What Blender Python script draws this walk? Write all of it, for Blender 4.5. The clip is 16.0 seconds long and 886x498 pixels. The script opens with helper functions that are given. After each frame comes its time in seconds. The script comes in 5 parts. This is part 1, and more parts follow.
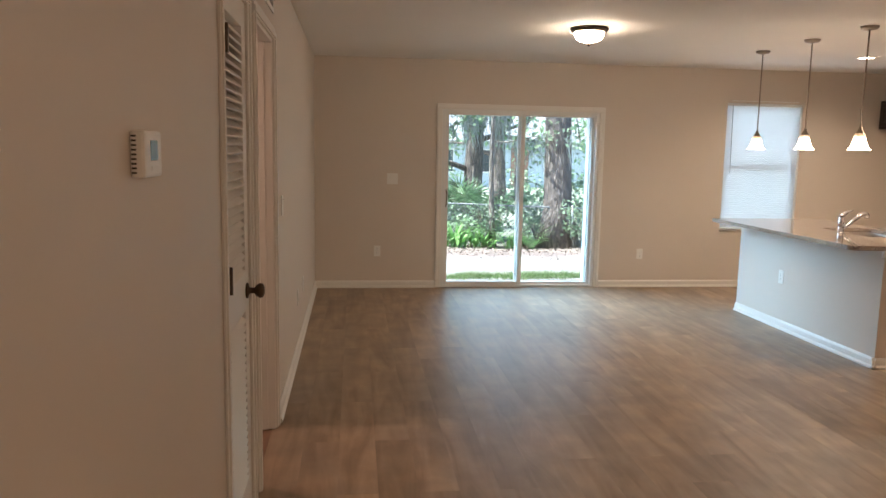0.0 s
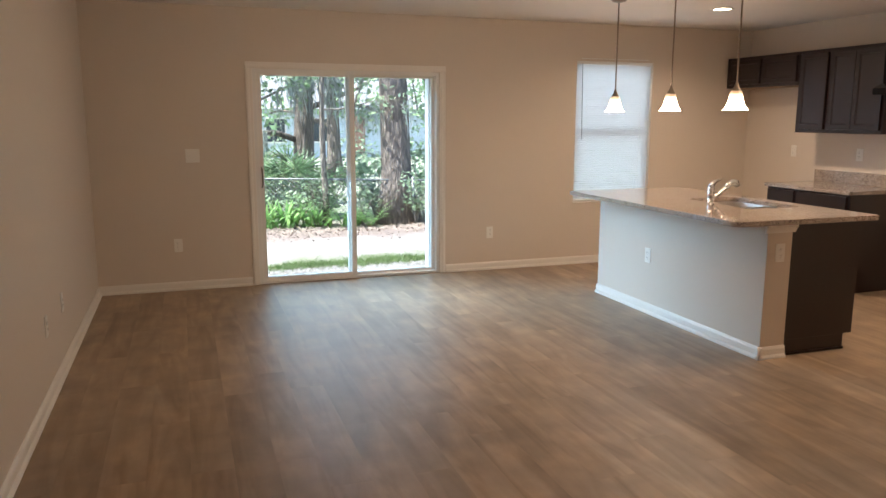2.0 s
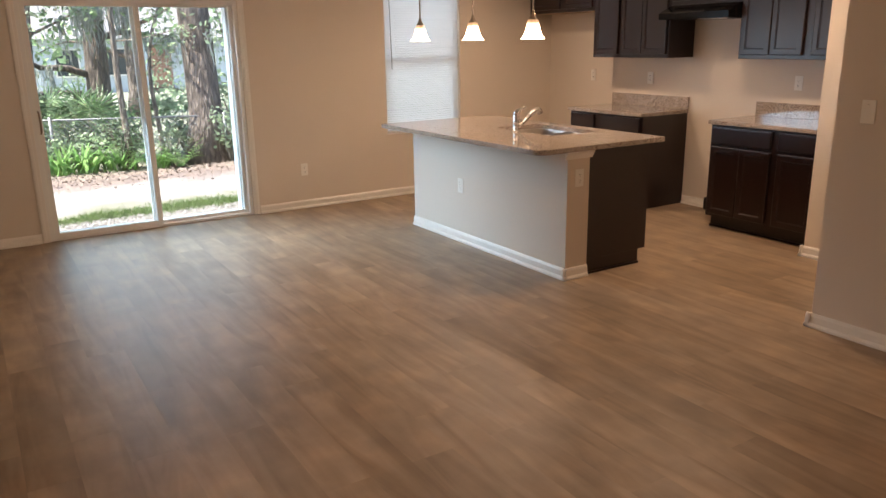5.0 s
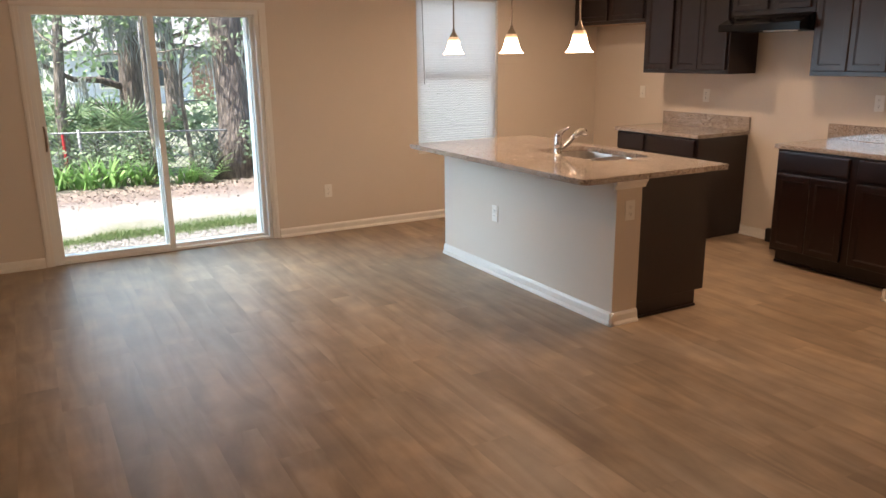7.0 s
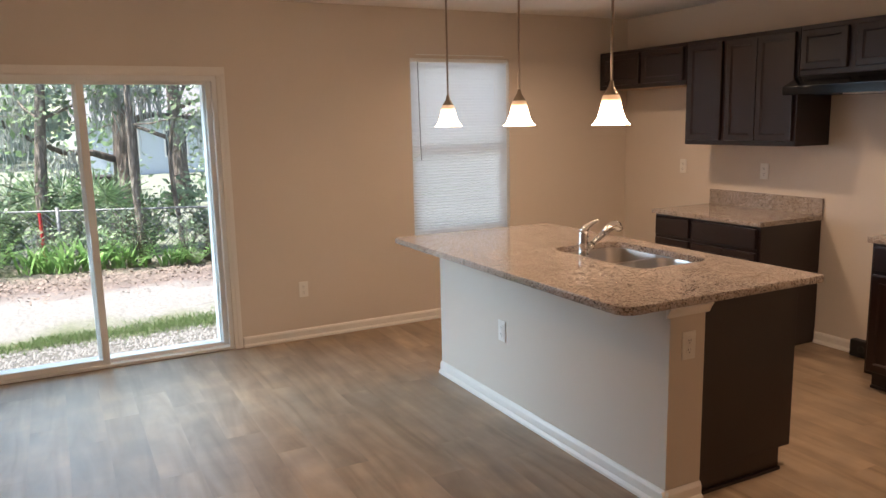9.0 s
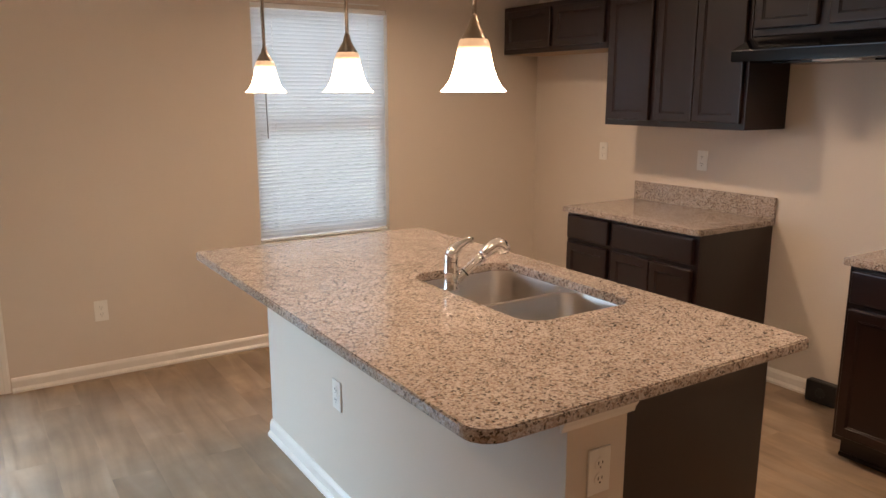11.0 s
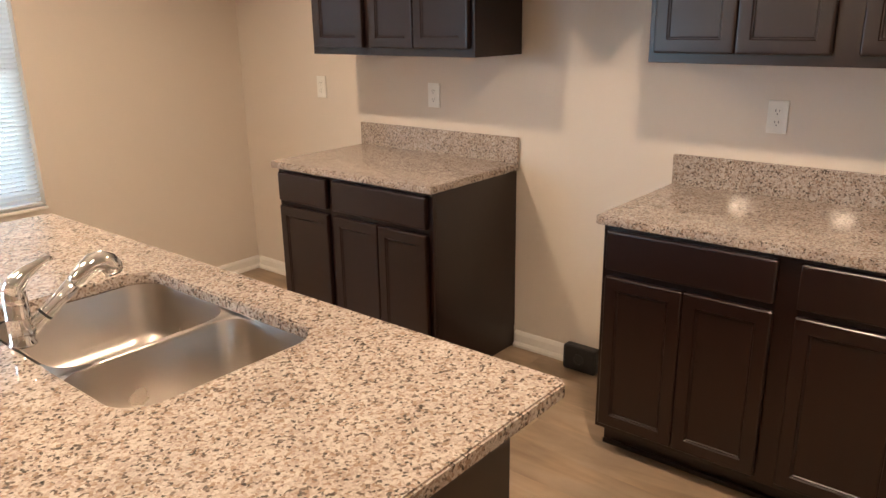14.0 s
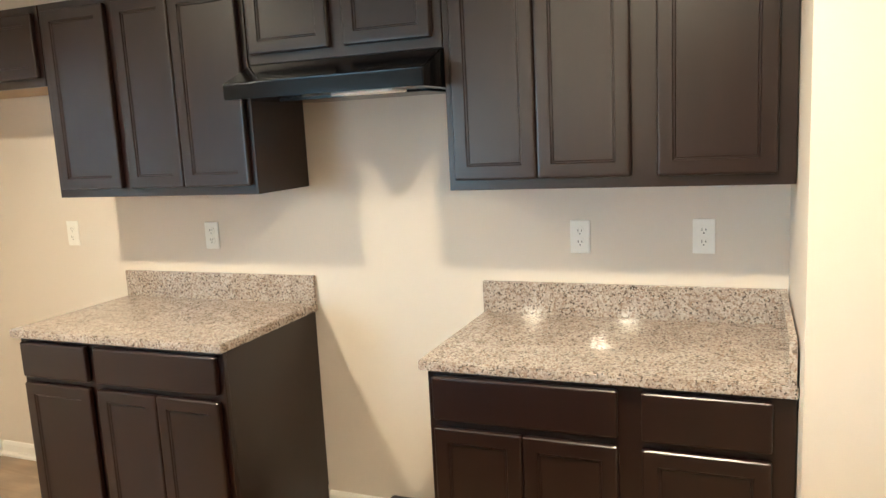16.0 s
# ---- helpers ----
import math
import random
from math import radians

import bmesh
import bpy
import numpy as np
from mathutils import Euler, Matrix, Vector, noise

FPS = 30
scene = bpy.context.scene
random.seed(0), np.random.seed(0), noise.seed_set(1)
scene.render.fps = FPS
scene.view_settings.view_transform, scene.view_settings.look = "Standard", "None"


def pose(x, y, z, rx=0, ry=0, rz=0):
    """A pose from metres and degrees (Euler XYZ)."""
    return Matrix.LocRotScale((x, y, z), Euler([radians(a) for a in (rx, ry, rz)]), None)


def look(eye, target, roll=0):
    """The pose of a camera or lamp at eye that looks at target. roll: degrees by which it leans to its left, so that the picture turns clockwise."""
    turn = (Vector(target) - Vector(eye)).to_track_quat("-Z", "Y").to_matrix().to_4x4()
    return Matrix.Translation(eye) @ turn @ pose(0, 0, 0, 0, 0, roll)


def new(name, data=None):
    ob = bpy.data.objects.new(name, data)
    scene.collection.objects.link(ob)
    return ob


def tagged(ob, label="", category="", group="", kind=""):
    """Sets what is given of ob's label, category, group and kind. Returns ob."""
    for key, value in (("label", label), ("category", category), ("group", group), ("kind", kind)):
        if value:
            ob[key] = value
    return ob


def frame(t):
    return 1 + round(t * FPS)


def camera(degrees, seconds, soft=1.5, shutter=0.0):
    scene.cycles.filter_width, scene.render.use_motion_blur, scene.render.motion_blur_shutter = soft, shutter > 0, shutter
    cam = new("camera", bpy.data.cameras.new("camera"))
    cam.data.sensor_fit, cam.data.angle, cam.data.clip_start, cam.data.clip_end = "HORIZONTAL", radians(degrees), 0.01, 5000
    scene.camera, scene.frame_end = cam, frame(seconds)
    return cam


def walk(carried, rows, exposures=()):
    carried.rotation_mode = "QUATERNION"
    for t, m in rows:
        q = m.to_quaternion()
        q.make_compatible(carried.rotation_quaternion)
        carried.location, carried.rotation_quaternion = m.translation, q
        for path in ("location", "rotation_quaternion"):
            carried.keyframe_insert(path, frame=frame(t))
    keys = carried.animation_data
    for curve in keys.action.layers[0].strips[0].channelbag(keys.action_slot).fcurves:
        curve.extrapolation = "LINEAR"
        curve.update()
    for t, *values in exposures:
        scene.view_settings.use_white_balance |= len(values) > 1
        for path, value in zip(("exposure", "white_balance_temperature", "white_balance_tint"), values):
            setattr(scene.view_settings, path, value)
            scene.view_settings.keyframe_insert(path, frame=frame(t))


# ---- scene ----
cam = camera(61.2, 16.0)
PATH = [
    (0, (0.011, 0.485, 1.504), (0.248, 2.453, 1.237), 1.1),
    (0.5, (0.082, 0.834, 1.504), (0.324, 2.802, 1.242), 1.3),
    (1, (0.195, 1.149, 1.501), (0.423, 3.118, 1.236), 0.8),
    (1.5, (0.286, 1.442, 1.498), (0.584, 3.398, 1.201), -0.3),
    (2, (0.347, 1.64, 1.496), (0.988, 3.503, 1.151), 0.1),
    (2.5, (0.381, 1.687, 1.525), (1.182, 3.484, 1.165), -0.1),
    (3, (0.376, 1.691, 1.529), (1.242, 3.445, 1.114), -1.4),
    (3.5, (0.392, 1.646, 1.541), (1.38, 3.299, 1.004), -2.3),
    (5.8, (0.645, 1.741, 1.544), (1.661, 3.379, 1.011), -0.7),
    (6, (0.688, 1.764, 1.534), (1.646, 3.444, 1.024), -0.7),
    (6.5, (0.763, 1.91, 1.532), (1.643, 3.633, 1.025), -0.9),
    (7, (0.851, 2.149, 1.541), (1.791, 3.842, 1.04), -0.7),
    (7.5, (0.988, 2.326, 1.522), (1.946, 4.014, 1.038), -1.0),
    (8, (1.228, 2.595, 1.552), (2.122, 4.331, 1.122), -1.9),
    (8.5, (1.397, 2.882, 1.558), (2.24, 4.654, 1.172), -2.0),
    (9, (1.629, 3.167, 1.577), (2.531, 4.92, 1.241), -1.3),
    (9.5, (1.956, 3.369, 1.569), (2.937, 5.085, 1.265), -0.4),
    (10, (2.214, 3.573, 1.533), (3.265, 5.243, 1.207), -0.1),
    (10.2, (2.294, 3.69, 1.542), (3.376, 5.338, 1.205), 0.1),
    (12.5, (3.216, 4.507, 1.534), (4.201, 6.155, 0.972), -0.4),
    (13, (3.363, 4.514, 1.525), (4.406, 6.11, 0.921), -0.5),
    (13.5, (3.437, 4.533, 1.514), (4.692, 5.968, 0.908), -0.3),
    (14, (3.444, 4.606, 1.52), (4.915, 5.825, 0.93), -0.9),
    (14.5, (3.408, 4.71, 1.533), (5.042, 5.722, 0.98), -1.7),
    (15, (3.394, 4.778, 1.541), (5.132, 5.656, 1.085), -1.9),
    (15.5, (3.49, 4.816, 1.534), (5.277, 5.642, 1.181), -2.2),
    (16, (3.674, 4.845, 1.552), (5.501, 5.598, 1.243), -2.9),
]
EXPOSURES = [(0.0, 2.02, 5750, 7), (2.0, 1.88, 6050, 10), (3.5, 1.80, 6500, 14), (7.5, 1.72, 6700, 16), (8.5, 1.56, 6600, 16), (9.5, 1.60, 6500, 16), (10.2, 1.72, 6450, 15), (12.5, 1.74, 6200, 14), (13.5, 2.12, 6050, 10), (14.0, 2.32, 6000, 8), (14.5, 2.62, 5450, -2), (15.0, 2.75, 5400, -5), (15.5, 2.98, 5400, -7), (16.0, 3.05, 5400, -7)]
walk(cam, [(t, look(eye, target, roll)) for t, eye, target, roll in PATH], EXPOSURES)

# ---- world, sun, large lights ----
world = bpy.data.worlds.new("world")
scene.world = world
world.use_nodes = True
SUN_ELEV, SUN_ROT = 60.0, 262.0
wn = world.node_tree
sky = wn.nodes.new("ShaderNodeTexSky")
sky.sky_type, sky.sun_disc = "NISHITA", False
sky.sun_elevation, sky.sun_rotation = radians(SUN_ELEV), radians(SUN_ROT)
wn.links.new(sky.outputs[0], wn.nodes["Background"].inputs[0])
wn.nodes["Background"].inputs[1].default_value = 0.15
sun = new("sun", bpy.data.lights.new("sun", "SUN"))
sun.data.energy, sun.data.angle, sun.data.color = 5.0, radians(0.6), (1.0, 0.95, 0.86)
SUN_DIR = Vector((math.sin(radians(SUN_ROT)) * math.cos(radians(SUN_ELEV)), math.cos(radians(SUN_ROT)) * math.cos(radians(SUN_ELEV)), math.sin(radians(SUN_ELEV))))
sun.matrix_world = look(SUN_DIR * 60, (0, 0, 0))
WARM = (1.0, 0.72, 0.48)

window_sky = new("window_daylight", bpy.data.lights.new("window_daylight", "AREA"))
window_sky.data.shape, window_sky.data.size, window_sky.data.size_y = "RECTANGLE", 0.80, 1.28
window_sky.data.energy, window_sky.data.color = 3.0, (0.92, 0.96, 1.0)
window_sky.matrix_world = look((4.552, 8.597, 1.36), (4.552, 7.0, 1.36))

# daylight falling in through the sliding door
slider_sky = new("slider_daylight", bpy.data.lights.new("slider_daylight", "AREA"))
slider_sky.data.shape, slider_sky.data.size, slider_sky.data.size_y = "RECTANGLE", 1.55, 1.70
slider_sky.data.energy, slider_sky.data.color, slider_sky.data.spread = 4.4, (0.55, 0.80, 1.0), radians(80)
slider_sky.matrix_world = look((1.80, 8.472, 0.95), (2.05, 7.707, 0.15))
slider_side = new("slider_daylight", bpy.data.lights.new("slider_daylight", "AREA"))
slider_side.data.shape, slider_side.data.size, slider_side.data.size_y = "RECTANGLE", 1.55, 1.70
slider_side.data.energy, slider_side.data.color, slider_side.data.spread = 4.4, (0.55, 0.80, 1.0), radians(64)
slider_side.matrix_world = look((1.80, 8.469, 0.95), (2.60, 7.907, 0.62))

# measures of the place
XL, XR, YB, CEIL = -0.397, 6.236, 8.467, 2.424
YF = -1.2
TOP = 0.89  # counters


def can_lamp(x, y, power):
    lamp = new("can_light_beam", bpy.data.lights.new("can_light_beam", "AREA"))
    lamp.data.shape, lamp.data.size, lamp.data.energy, lamp.data.color = "DISK", 0.13, power, WARM
    lamp.data.spread = radians(150)
    lamp.matrix_world = pose(x, y, CEIL - 0.006)
    return lamp


CANS = [(4.80, 7.20), (4.80, 5.10)]
for cx, cy in CANS:
    can_lamp(cx, cy, 5.6)


# ---- materials ----
def mat(name, color, rough=0.5, metal=0.0, scale=8.0, vary=0.08, bump=0.0, bump_scale=120.0, spec=0.5, stretch=(1, 1, 1)):
    """A painted or plain surface with two scales of variation."""
    m = bpy.data.materials.new(name)
    m.use_nodes = True
    nt = m.node_tree
    b = nt.nodes["Principled BSDF"]
    b.inputs["Roughness"].default_value = rough
    b.inputs["Metallic"].default_value = metal
    b.inputs["Specular IOR Level"].default_value = spec
    tc = nt.nodes.new("ShaderNodeTexCoord")
    mp = nt.nodes.new("ShaderNodeMapping")
    mp.inputs["Scale"].default_value = stretch
    nt.links.new(tc.outputs["Object"], mp.inputs[0])
    n1 = nt.nodes.new("ShaderNodeTexNoise")
    n1.inputs["Scale"].default_value = scale
    n1.inputs["Detail"].default_value = 6
    n2 = nt.nodes.new("ShaderNodeTexNoise")
    n2.inputs["Scale"].default_value = bump_scale
    n2.inputs["Detail"].default_value = 3
    for n in (n1, n2):
        nt.links.new(mp.outputs[0], n.inputs["Vector"])
    mix = nt.nodes.new("ShaderNodeMix")
    mix.data_type = "RGBA"
    mix.inputs["A"].default_value = (*[c * (1 - vary) for c in color], 1)
    mix.inputs["B"].default_value = (*[min(1, c * (1 + vary)) for c in color], 1)
    nt.links.new(n1.outputs[0], mix.inputs["Factor"])
    out = mix.outputs["Result"]
    nt.links.new(out, b.inputs["Base Color"])
    rr = nt.nodes.new("ShaderNodeMapRange")
    rr.inputs["To Min"].default_value, rr.inputs["To Max"].default_value = max(0.02, rough * 0.85), min(1, rough * 1.15)
    nt.links.new(n1.outputs[0], rr.inputs[0])
    nt.links.new(rr.outputs[0], b.inputs["Roughness"])
    if bump:
        bp = nt.nodes.new("ShaderNodeBump")
        bp.inputs["Strength"].default_value = bump
        bp.inputs["Distance"].default_value = 0.002
        nt.links.new(n2.outputs[0], bp.inputs["Height"])
        nt.links.new(bp.outputs[0], b.inputs["Normal"])
    return m


def ramp(nt, src, stops, constant=False):
    r = nt.nodes.new("ShaderNodeValToRGB")
    r.color_ramp.interpolation = "CONSTANT" if constant else "LINEAR"
    while len(r.color_ramp.elements) < len(stops):
        r.color_ramp.elements.new(0.5)
    for e, (p, c) in zip(r.color_ramp.elements, stops):
        e.position, e.color = p, (*c, 1)
    nt.links.new(src, r.inputs[0])
    return r.outputs[0]


def granite_mat():
    m = bpy.data.materials.new("granite")
    m.use_nodes = True
    nt = m.node_tree
    b = nt.nodes["Principled BSDF"]
    b.inputs["Roughness"].default_value = 0.075
    b.inputs["IOR"].default_value = 1.6
    tc = nt.nodes.new("ShaderNodeTexCoord")
    wob = nt.nodes.new("ShaderNodeTexNoise")
    wob.inputs["Scale"].default_value = 90
    nt.links.new(tc.outputs["Object"], wob.inputs["Vector"])
    add = nt.nodes.new("ShaderNodeVectorMath")
    add.operation = "MULTIPLY_ADD"
    add.inputs[1].default_value = (0.009, 0.009, 0.009)
    nt.links.new(wob.outputs["Color"], add.inputs[0])
    nt.links.new(tc.outputs["Object"], add.inputs[2])
    cells = []
    for sc in (185, 370):
        v = nt.nodes.new("ShaderNodeTexVoronoi")
        v.inputs["Scale"].default_value = sc
        nt.links.new(add.outputs[0], v.inputs["Vector"])
        sp = nt.nodes.new("ShaderNodeSeparateColor")
        nt.links.new(v.outputs["Color"], sp.inputs[0])
        cells.append(sp.outputs[0])
    c1 = ramp(nt, cells[0], [(0.0, (0.016, 0.012, 0.011)), (0.06, (0.125, 0.088, 0.068)), (0.15, (0.36, 0.255, 0.19)), (0.31, (0.50, 0.42, 0.37)), (0.64, (0.66, 0.59, 0.53))], True)
    c2 = ramp(nt, cells[1], [(0.0, (0.08, 0.06, 0.05)), (0.12, (0.32, 0.26, 0.22)), (0.35, (0.56, 0.48, 0.41)), (0.7, (0.68, 0.61, 0.54))], True)
    mix = nt.nodes.new("ShaderNodeMix")
    mix.data_type = "RGBA"
    mix.inputs["Factor"].default_value = 0.24
    nt.links.new(c1, mix.inputs["A"])
    nt.links.new(c2, mix.inputs["B"])
    big = nt.nodes.new("ShaderNodeTexNoise")
    big.inputs["Scale"].default_value = 14
    nt.links.new(tc.outputs["Object"], big.inputs["Vector"])
    tint = ramp(nt, big.outputs[0], [(0.3, (0.63, 0.605, 0.59)), (0.7, (0.76, 0.75, 0.745))])
    mul = nt.nodes.new("ShaderNodeMix")
    mul.data_type, mul.blend_type = "RGBA", "MULTIPLY"
    mul.inputs["Factor"].default_value = 1.0
    nt.links.new(mix.outputs["Result"], mul.inputs["A"])
    nt.links.new(tint, mul.inputs["B"])
    nt.links.new(mul.outputs["Result"], b.inputs["Base Color"])
    return m


def plank_mat(name, dark, mid, light):
    m = bpy.data.materials.new(name)
    m.use_nodes = True
    nt = m.node_tree
    b = nt.nodes["Principled BSDF"]
    tc = nt.nodes.new("ShaderNodeTexCoord")
    oi = nt.nodes.new("ShaderNodeObjectInfo")
    off = nt.nodes.new("ShaderNodeVectorMath")
    off.operation = "MULTIPLY_ADD"
    off.inputs[1].default_value = (17, 31, 5)
    nt.links.new(oi.outputs["Random"], off.inputs[0])
    nt.links.new(tc.outputs["Object"], off.inputs[2])
    mp = nt.nodes.new("ShaderNodeMapping")
    mp.inputs["Scale"].default_value = (8, 1.1, 1)
    nt.links.new(off.outputs[0], mp.inputs[0])
    n1 = nt.nodes.new("ShaderNodeTexNoise")
    n1.inputs["Scale"].default_value, n1.inputs["Detail"].default_value, n1.inputs["Roughness"].default_value = 1.0, 5, 0.5
    n1.inputs["Distortion"].default_value = 1.2
    nt.links.new(mp.outputs[0], n1.inputs["Vector"])
    n2 = nt.nodes.new("ShaderNodeTexNoise")
    n2.inputs["Scale"].default_value, n2.inputs["Detail"].default_value = 4.5, 5
    nt.links.new(off.outputs[0], n2.inputs["Vector"])
    grain = ramp(nt, n1.outputs[0], [(0.28, dark), (0.5, mid), (0.72, light)])
    shade = ramp(nt, n2.outputs[0], [(0.28, (0.79, 0.80, 0.83)), (0.5, (0.97, 0.97, 0.97)), (0.72, (1.20, 1.16, 1.10))])
    mul = nt.nodes.new("ShaderNodeMix")
    mul.data_type, mul.blend_type = "RGBA", "MULTIPLY"
    mul.inputs["Factor"].default_value = 1.0
    nt.links.new(grain, mul.inputs["A"])
    nt.links.new(shade, mul.inputs["B"])
    mr = nt.nodes.new("ShaderNodeMapRange")
    mr.inputs["To Min"].default_value, mr.inputs["To Max"].default_value = 0.91, 1.08
    nt.links.new(oi.outputs["Random"], mr.inputs[0])
    vm = nt.nodes.new("ShaderNodeVectorMath")
    vm.operation = "SCALE"
    nt.links.new(mul.outputs["Result"], vm.inputs[0])
    nt.links.new(mr.outputs[0], vm.inputs["Scale"])
    nt.links.new(vm.outputs[0], b.inputs["Base Color"])
    rr = nt.nodes.new("ShaderNodeMapRange")
    rr.inputs["To Min"].default_value, rr.inputs["To Max"].default_value = 0.34, 0.50
    nt.links.new(n1.outputs[0], rr.inputs[0])
    nt.links.new(rr.outputs[0], b.inputs["Roughness"])
    bp = nt.nodes.new("ShaderNodeBump")
    bp.inputs["Strength"].default_value, bp.inputs["Distance"].default_value = 0.12, 0.001
    nt.links.new(n1.outputs[0], bp.inputs["Height"])
    nt.links.new(bp.outputs[0], b.inputs["Normal"])
    return m


def glow_mat(name, color, strength, base=(0.85, 0.82, 0.78), neck=1.0):
    m = bpy.data.materials.new(name)
    m.use_nodes = True
    b = m.node_tree.nodes["Principled BSDF"]
    b.inputs["Base Color"].default_value = (*base, 1)
    b.inputs["Roughness"].default_value = 0.3
    b.inputs["Emission Color"].default_value = (*color, 1)
    b.inputs["Emission Strength"].default_value = strength
    if neck < 1:  # the thick neck of the glass glows less than the skirt round the bulb
        nt = m.node_tree
        tc = nt.nodes.new("ShaderNodeTexCoord")
        sp = nt.nodes.new("ShaderNodeSeparateXYZ")
        nt.links.new(tc.outputs["Generated"], sp.inputs[0])
        mr = nt.nodes.new("ShaderNodeMapRange")
        mr.inputs["From Min"].default_value, mr.inputs["From Max"].default_value = 0.40, 0.85
        mr.inputs["To Min"].default_value, mr.inputs["To Max"].default_value = strength, strength * neck
        nt.links.new(sp.outputs["Z"], mr.inputs[0])
        nt.links.new(mr.outputs[0], b.inputs["Emission Strength"])
        warm = ramp(nt, sp.outputs["Z"], [(0.45, color), (0.9, (1.0, 0.52, 0.22))])
        nt.links.new(warm, b.inputs["Emission Color"])
    return m


def pane_mat(name, tint=(0.96, 0.98, 0.97)):
    """Thin flat glass."""
    m = bpy.data.materials.new(name)
    m.use_nodes = True
    nt = m.node_tree
    nt.nodes.remove(nt.nodes["Principled BSDF"])
    t = nt.nodes.new("ShaderNodeBsdfTransparent")
    t.inputs[0].default_value = (*tint, 1)
    g = nt.nodes.new("ShaderNodeBsdfGlossy")
    g.inputs["Roughness"].default_value = 0.01
    f = nt.nodes.new("ShaderNodeFresnel")
    f.inputs[0].default_value = 1.45
    mx = nt.nodes.new("ShaderNodeMixShader")
    nt.links.new(f.outputs[0], mx.inputs[0])
    nt.links.new(t.outputs[0], mx.inputs[1])
    nt.links.new(g.outputs[0], mx.inputs[2])
    nt.links.new(mx.outputs[0], nt.nodes["Material Output"].inputs[0])
    return m


def thin_mat(name, color, through_color, amount=0.5, rough=0.5, vary=0.25, scale=3.0, per_island=True):
    """Thin stuff that lets light through: leaves, blind slats."""
    m = bpy.data.materials.new(name)
    m.use_nodes = True
    nt = m.node_tree
    b = nt.nodes["Principled BSDF"]
    b.inputs["Roughness"].default_value = rough
    tr = nt.nodes.new("ShaderNodeBsdfTranslucent")
    geo = nt.nodes.new("ShaderNodeNewGeometry")
    mr = nt.nodes.new("ShaderNodeMapRange")
    mr.inputs["To Min"].default_value, mr.inputs["To Max"].default_value = 1 - vary, 1 + vary
    nt.links.new(geo.outputs["Random Per Island"], mr.inputs[0])
    for col, sock in ((color, b.inputs["Base Color"]), (through_color, tr.inputs[0])):
        vm = nt.nodes.new("ShaderNodeVectorMath")
        vm.operation = "SCALE"
        vm.inputs[0].default_value = col
        nt.links.new(mr.outputs[0], vm.inputs["Scale"])
        nt.links.new(vm.outputs[0], sock)
    mx = nt.nodes.new("ShaderNodeMixShader")
    mx.inputs[0].default_value = amount
    nt.links.new(b.outputs[0], mx.inputs[1])
    nt.links.new(tr.outputs[0], mx.inputs[2])
    nt.links.new(mx.outputs[0], nt.nodes["Material Output"].inputs[0])
    return m


PAINT = mat("wall_paint", (0.660, 0.586, 0.506), 0.55, scale=1.5, vary=0.03, bump=0.10, bump_scale=260)
CEILING = mat("ceiling_paint", (0.84, 0.80, 0.74), 0.8, scale=2.0, vary=0.03, bump=0.35, bump_scale=90)
TRIM = mat("white_trim_paint", (0.80, 0.77, 0.72), 0.32, scale=5, vary=0.03)
VINYL = mat("white_vinyl", (0.80, 0.80, 0.78), 0.35, scale=4, vary=0.03)
PLASTIC = mat("white_plastic", (0.82, 0.80, 0.75), 0.35, scale=30, vary=0.02)
SLOT = mat("dark_slot", (0.03, 0.03, 0.03), 0.6)
ESPRESSO = mat("espresso_wood", (0.0108, 0.0027, 0.0015), 0.32, scale=6, vary=0.40, stretch=(6, 6, 0.6), bump=0.03, bump_scale=30, spec=0.60)
RAW = mat("raw_plywood", (0.42, 0.29, 0.17), 0.6, scale=5, vary=0.12, stretch=(8, 1, 1))
GRANITE = granite_mat()
PLANK = plank_mat("vinyl_plank", (0.225, 0.156, 0.102), (0.325, 0.236, 0.160), (0.400, 0.303, 0.217))
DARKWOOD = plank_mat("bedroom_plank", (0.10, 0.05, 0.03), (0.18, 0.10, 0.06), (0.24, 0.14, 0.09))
STEEL = mat("brushed_steel", (0.56, 0.515, 0.47), 0.29, metal=1.0, scale=3, vary=0.05, stretch=(1, 4, 1))
CHROME = mat("chrome", (0.78, 0.78, 0.78), 0.07, metal=1.0, vary=0.02)
NICKEL = mat("brushed_nickel", (0.30, 0.25, 0.20), 0.30, metal=1.0, vary=0.05)
BRONZE = mat("oil_rubbed_bronze", (0.10, 0.075, 0.055), 0.35, metal=0.9, vary=0.15)
BLACK = mat("black_enamel", (0.005, 0.005, 0.006), 0.16, vary=0.1, spec=0.28)
BLACKPLASTIC = mat("black_plastic", (0.014, 0.014, 0.014), 0.4, vary=0.1)
GLASS = pane_mat("window_glass")
SHADE = glow_mat("lit_frosted_glass", (1.0, 0.73, 0.49), 8.0, neck=0.02)
BULB = glow_mat("bulb", (1.0, 0.73, 0.49), 10.0)
BOWL = glow_mat("lit_glass_bowl", (1.0, 0.73, 0.49), 25.0)
CANGLOW = glow_mat("can_lens", (1.0, 0.73, 0.49), 9.0)
BLIND = thin_mat("blind_vinyl", (0.80, 0.80, 0.80), (0.80, 0.83, 0.86), 0.6, 0.45, 0.03)


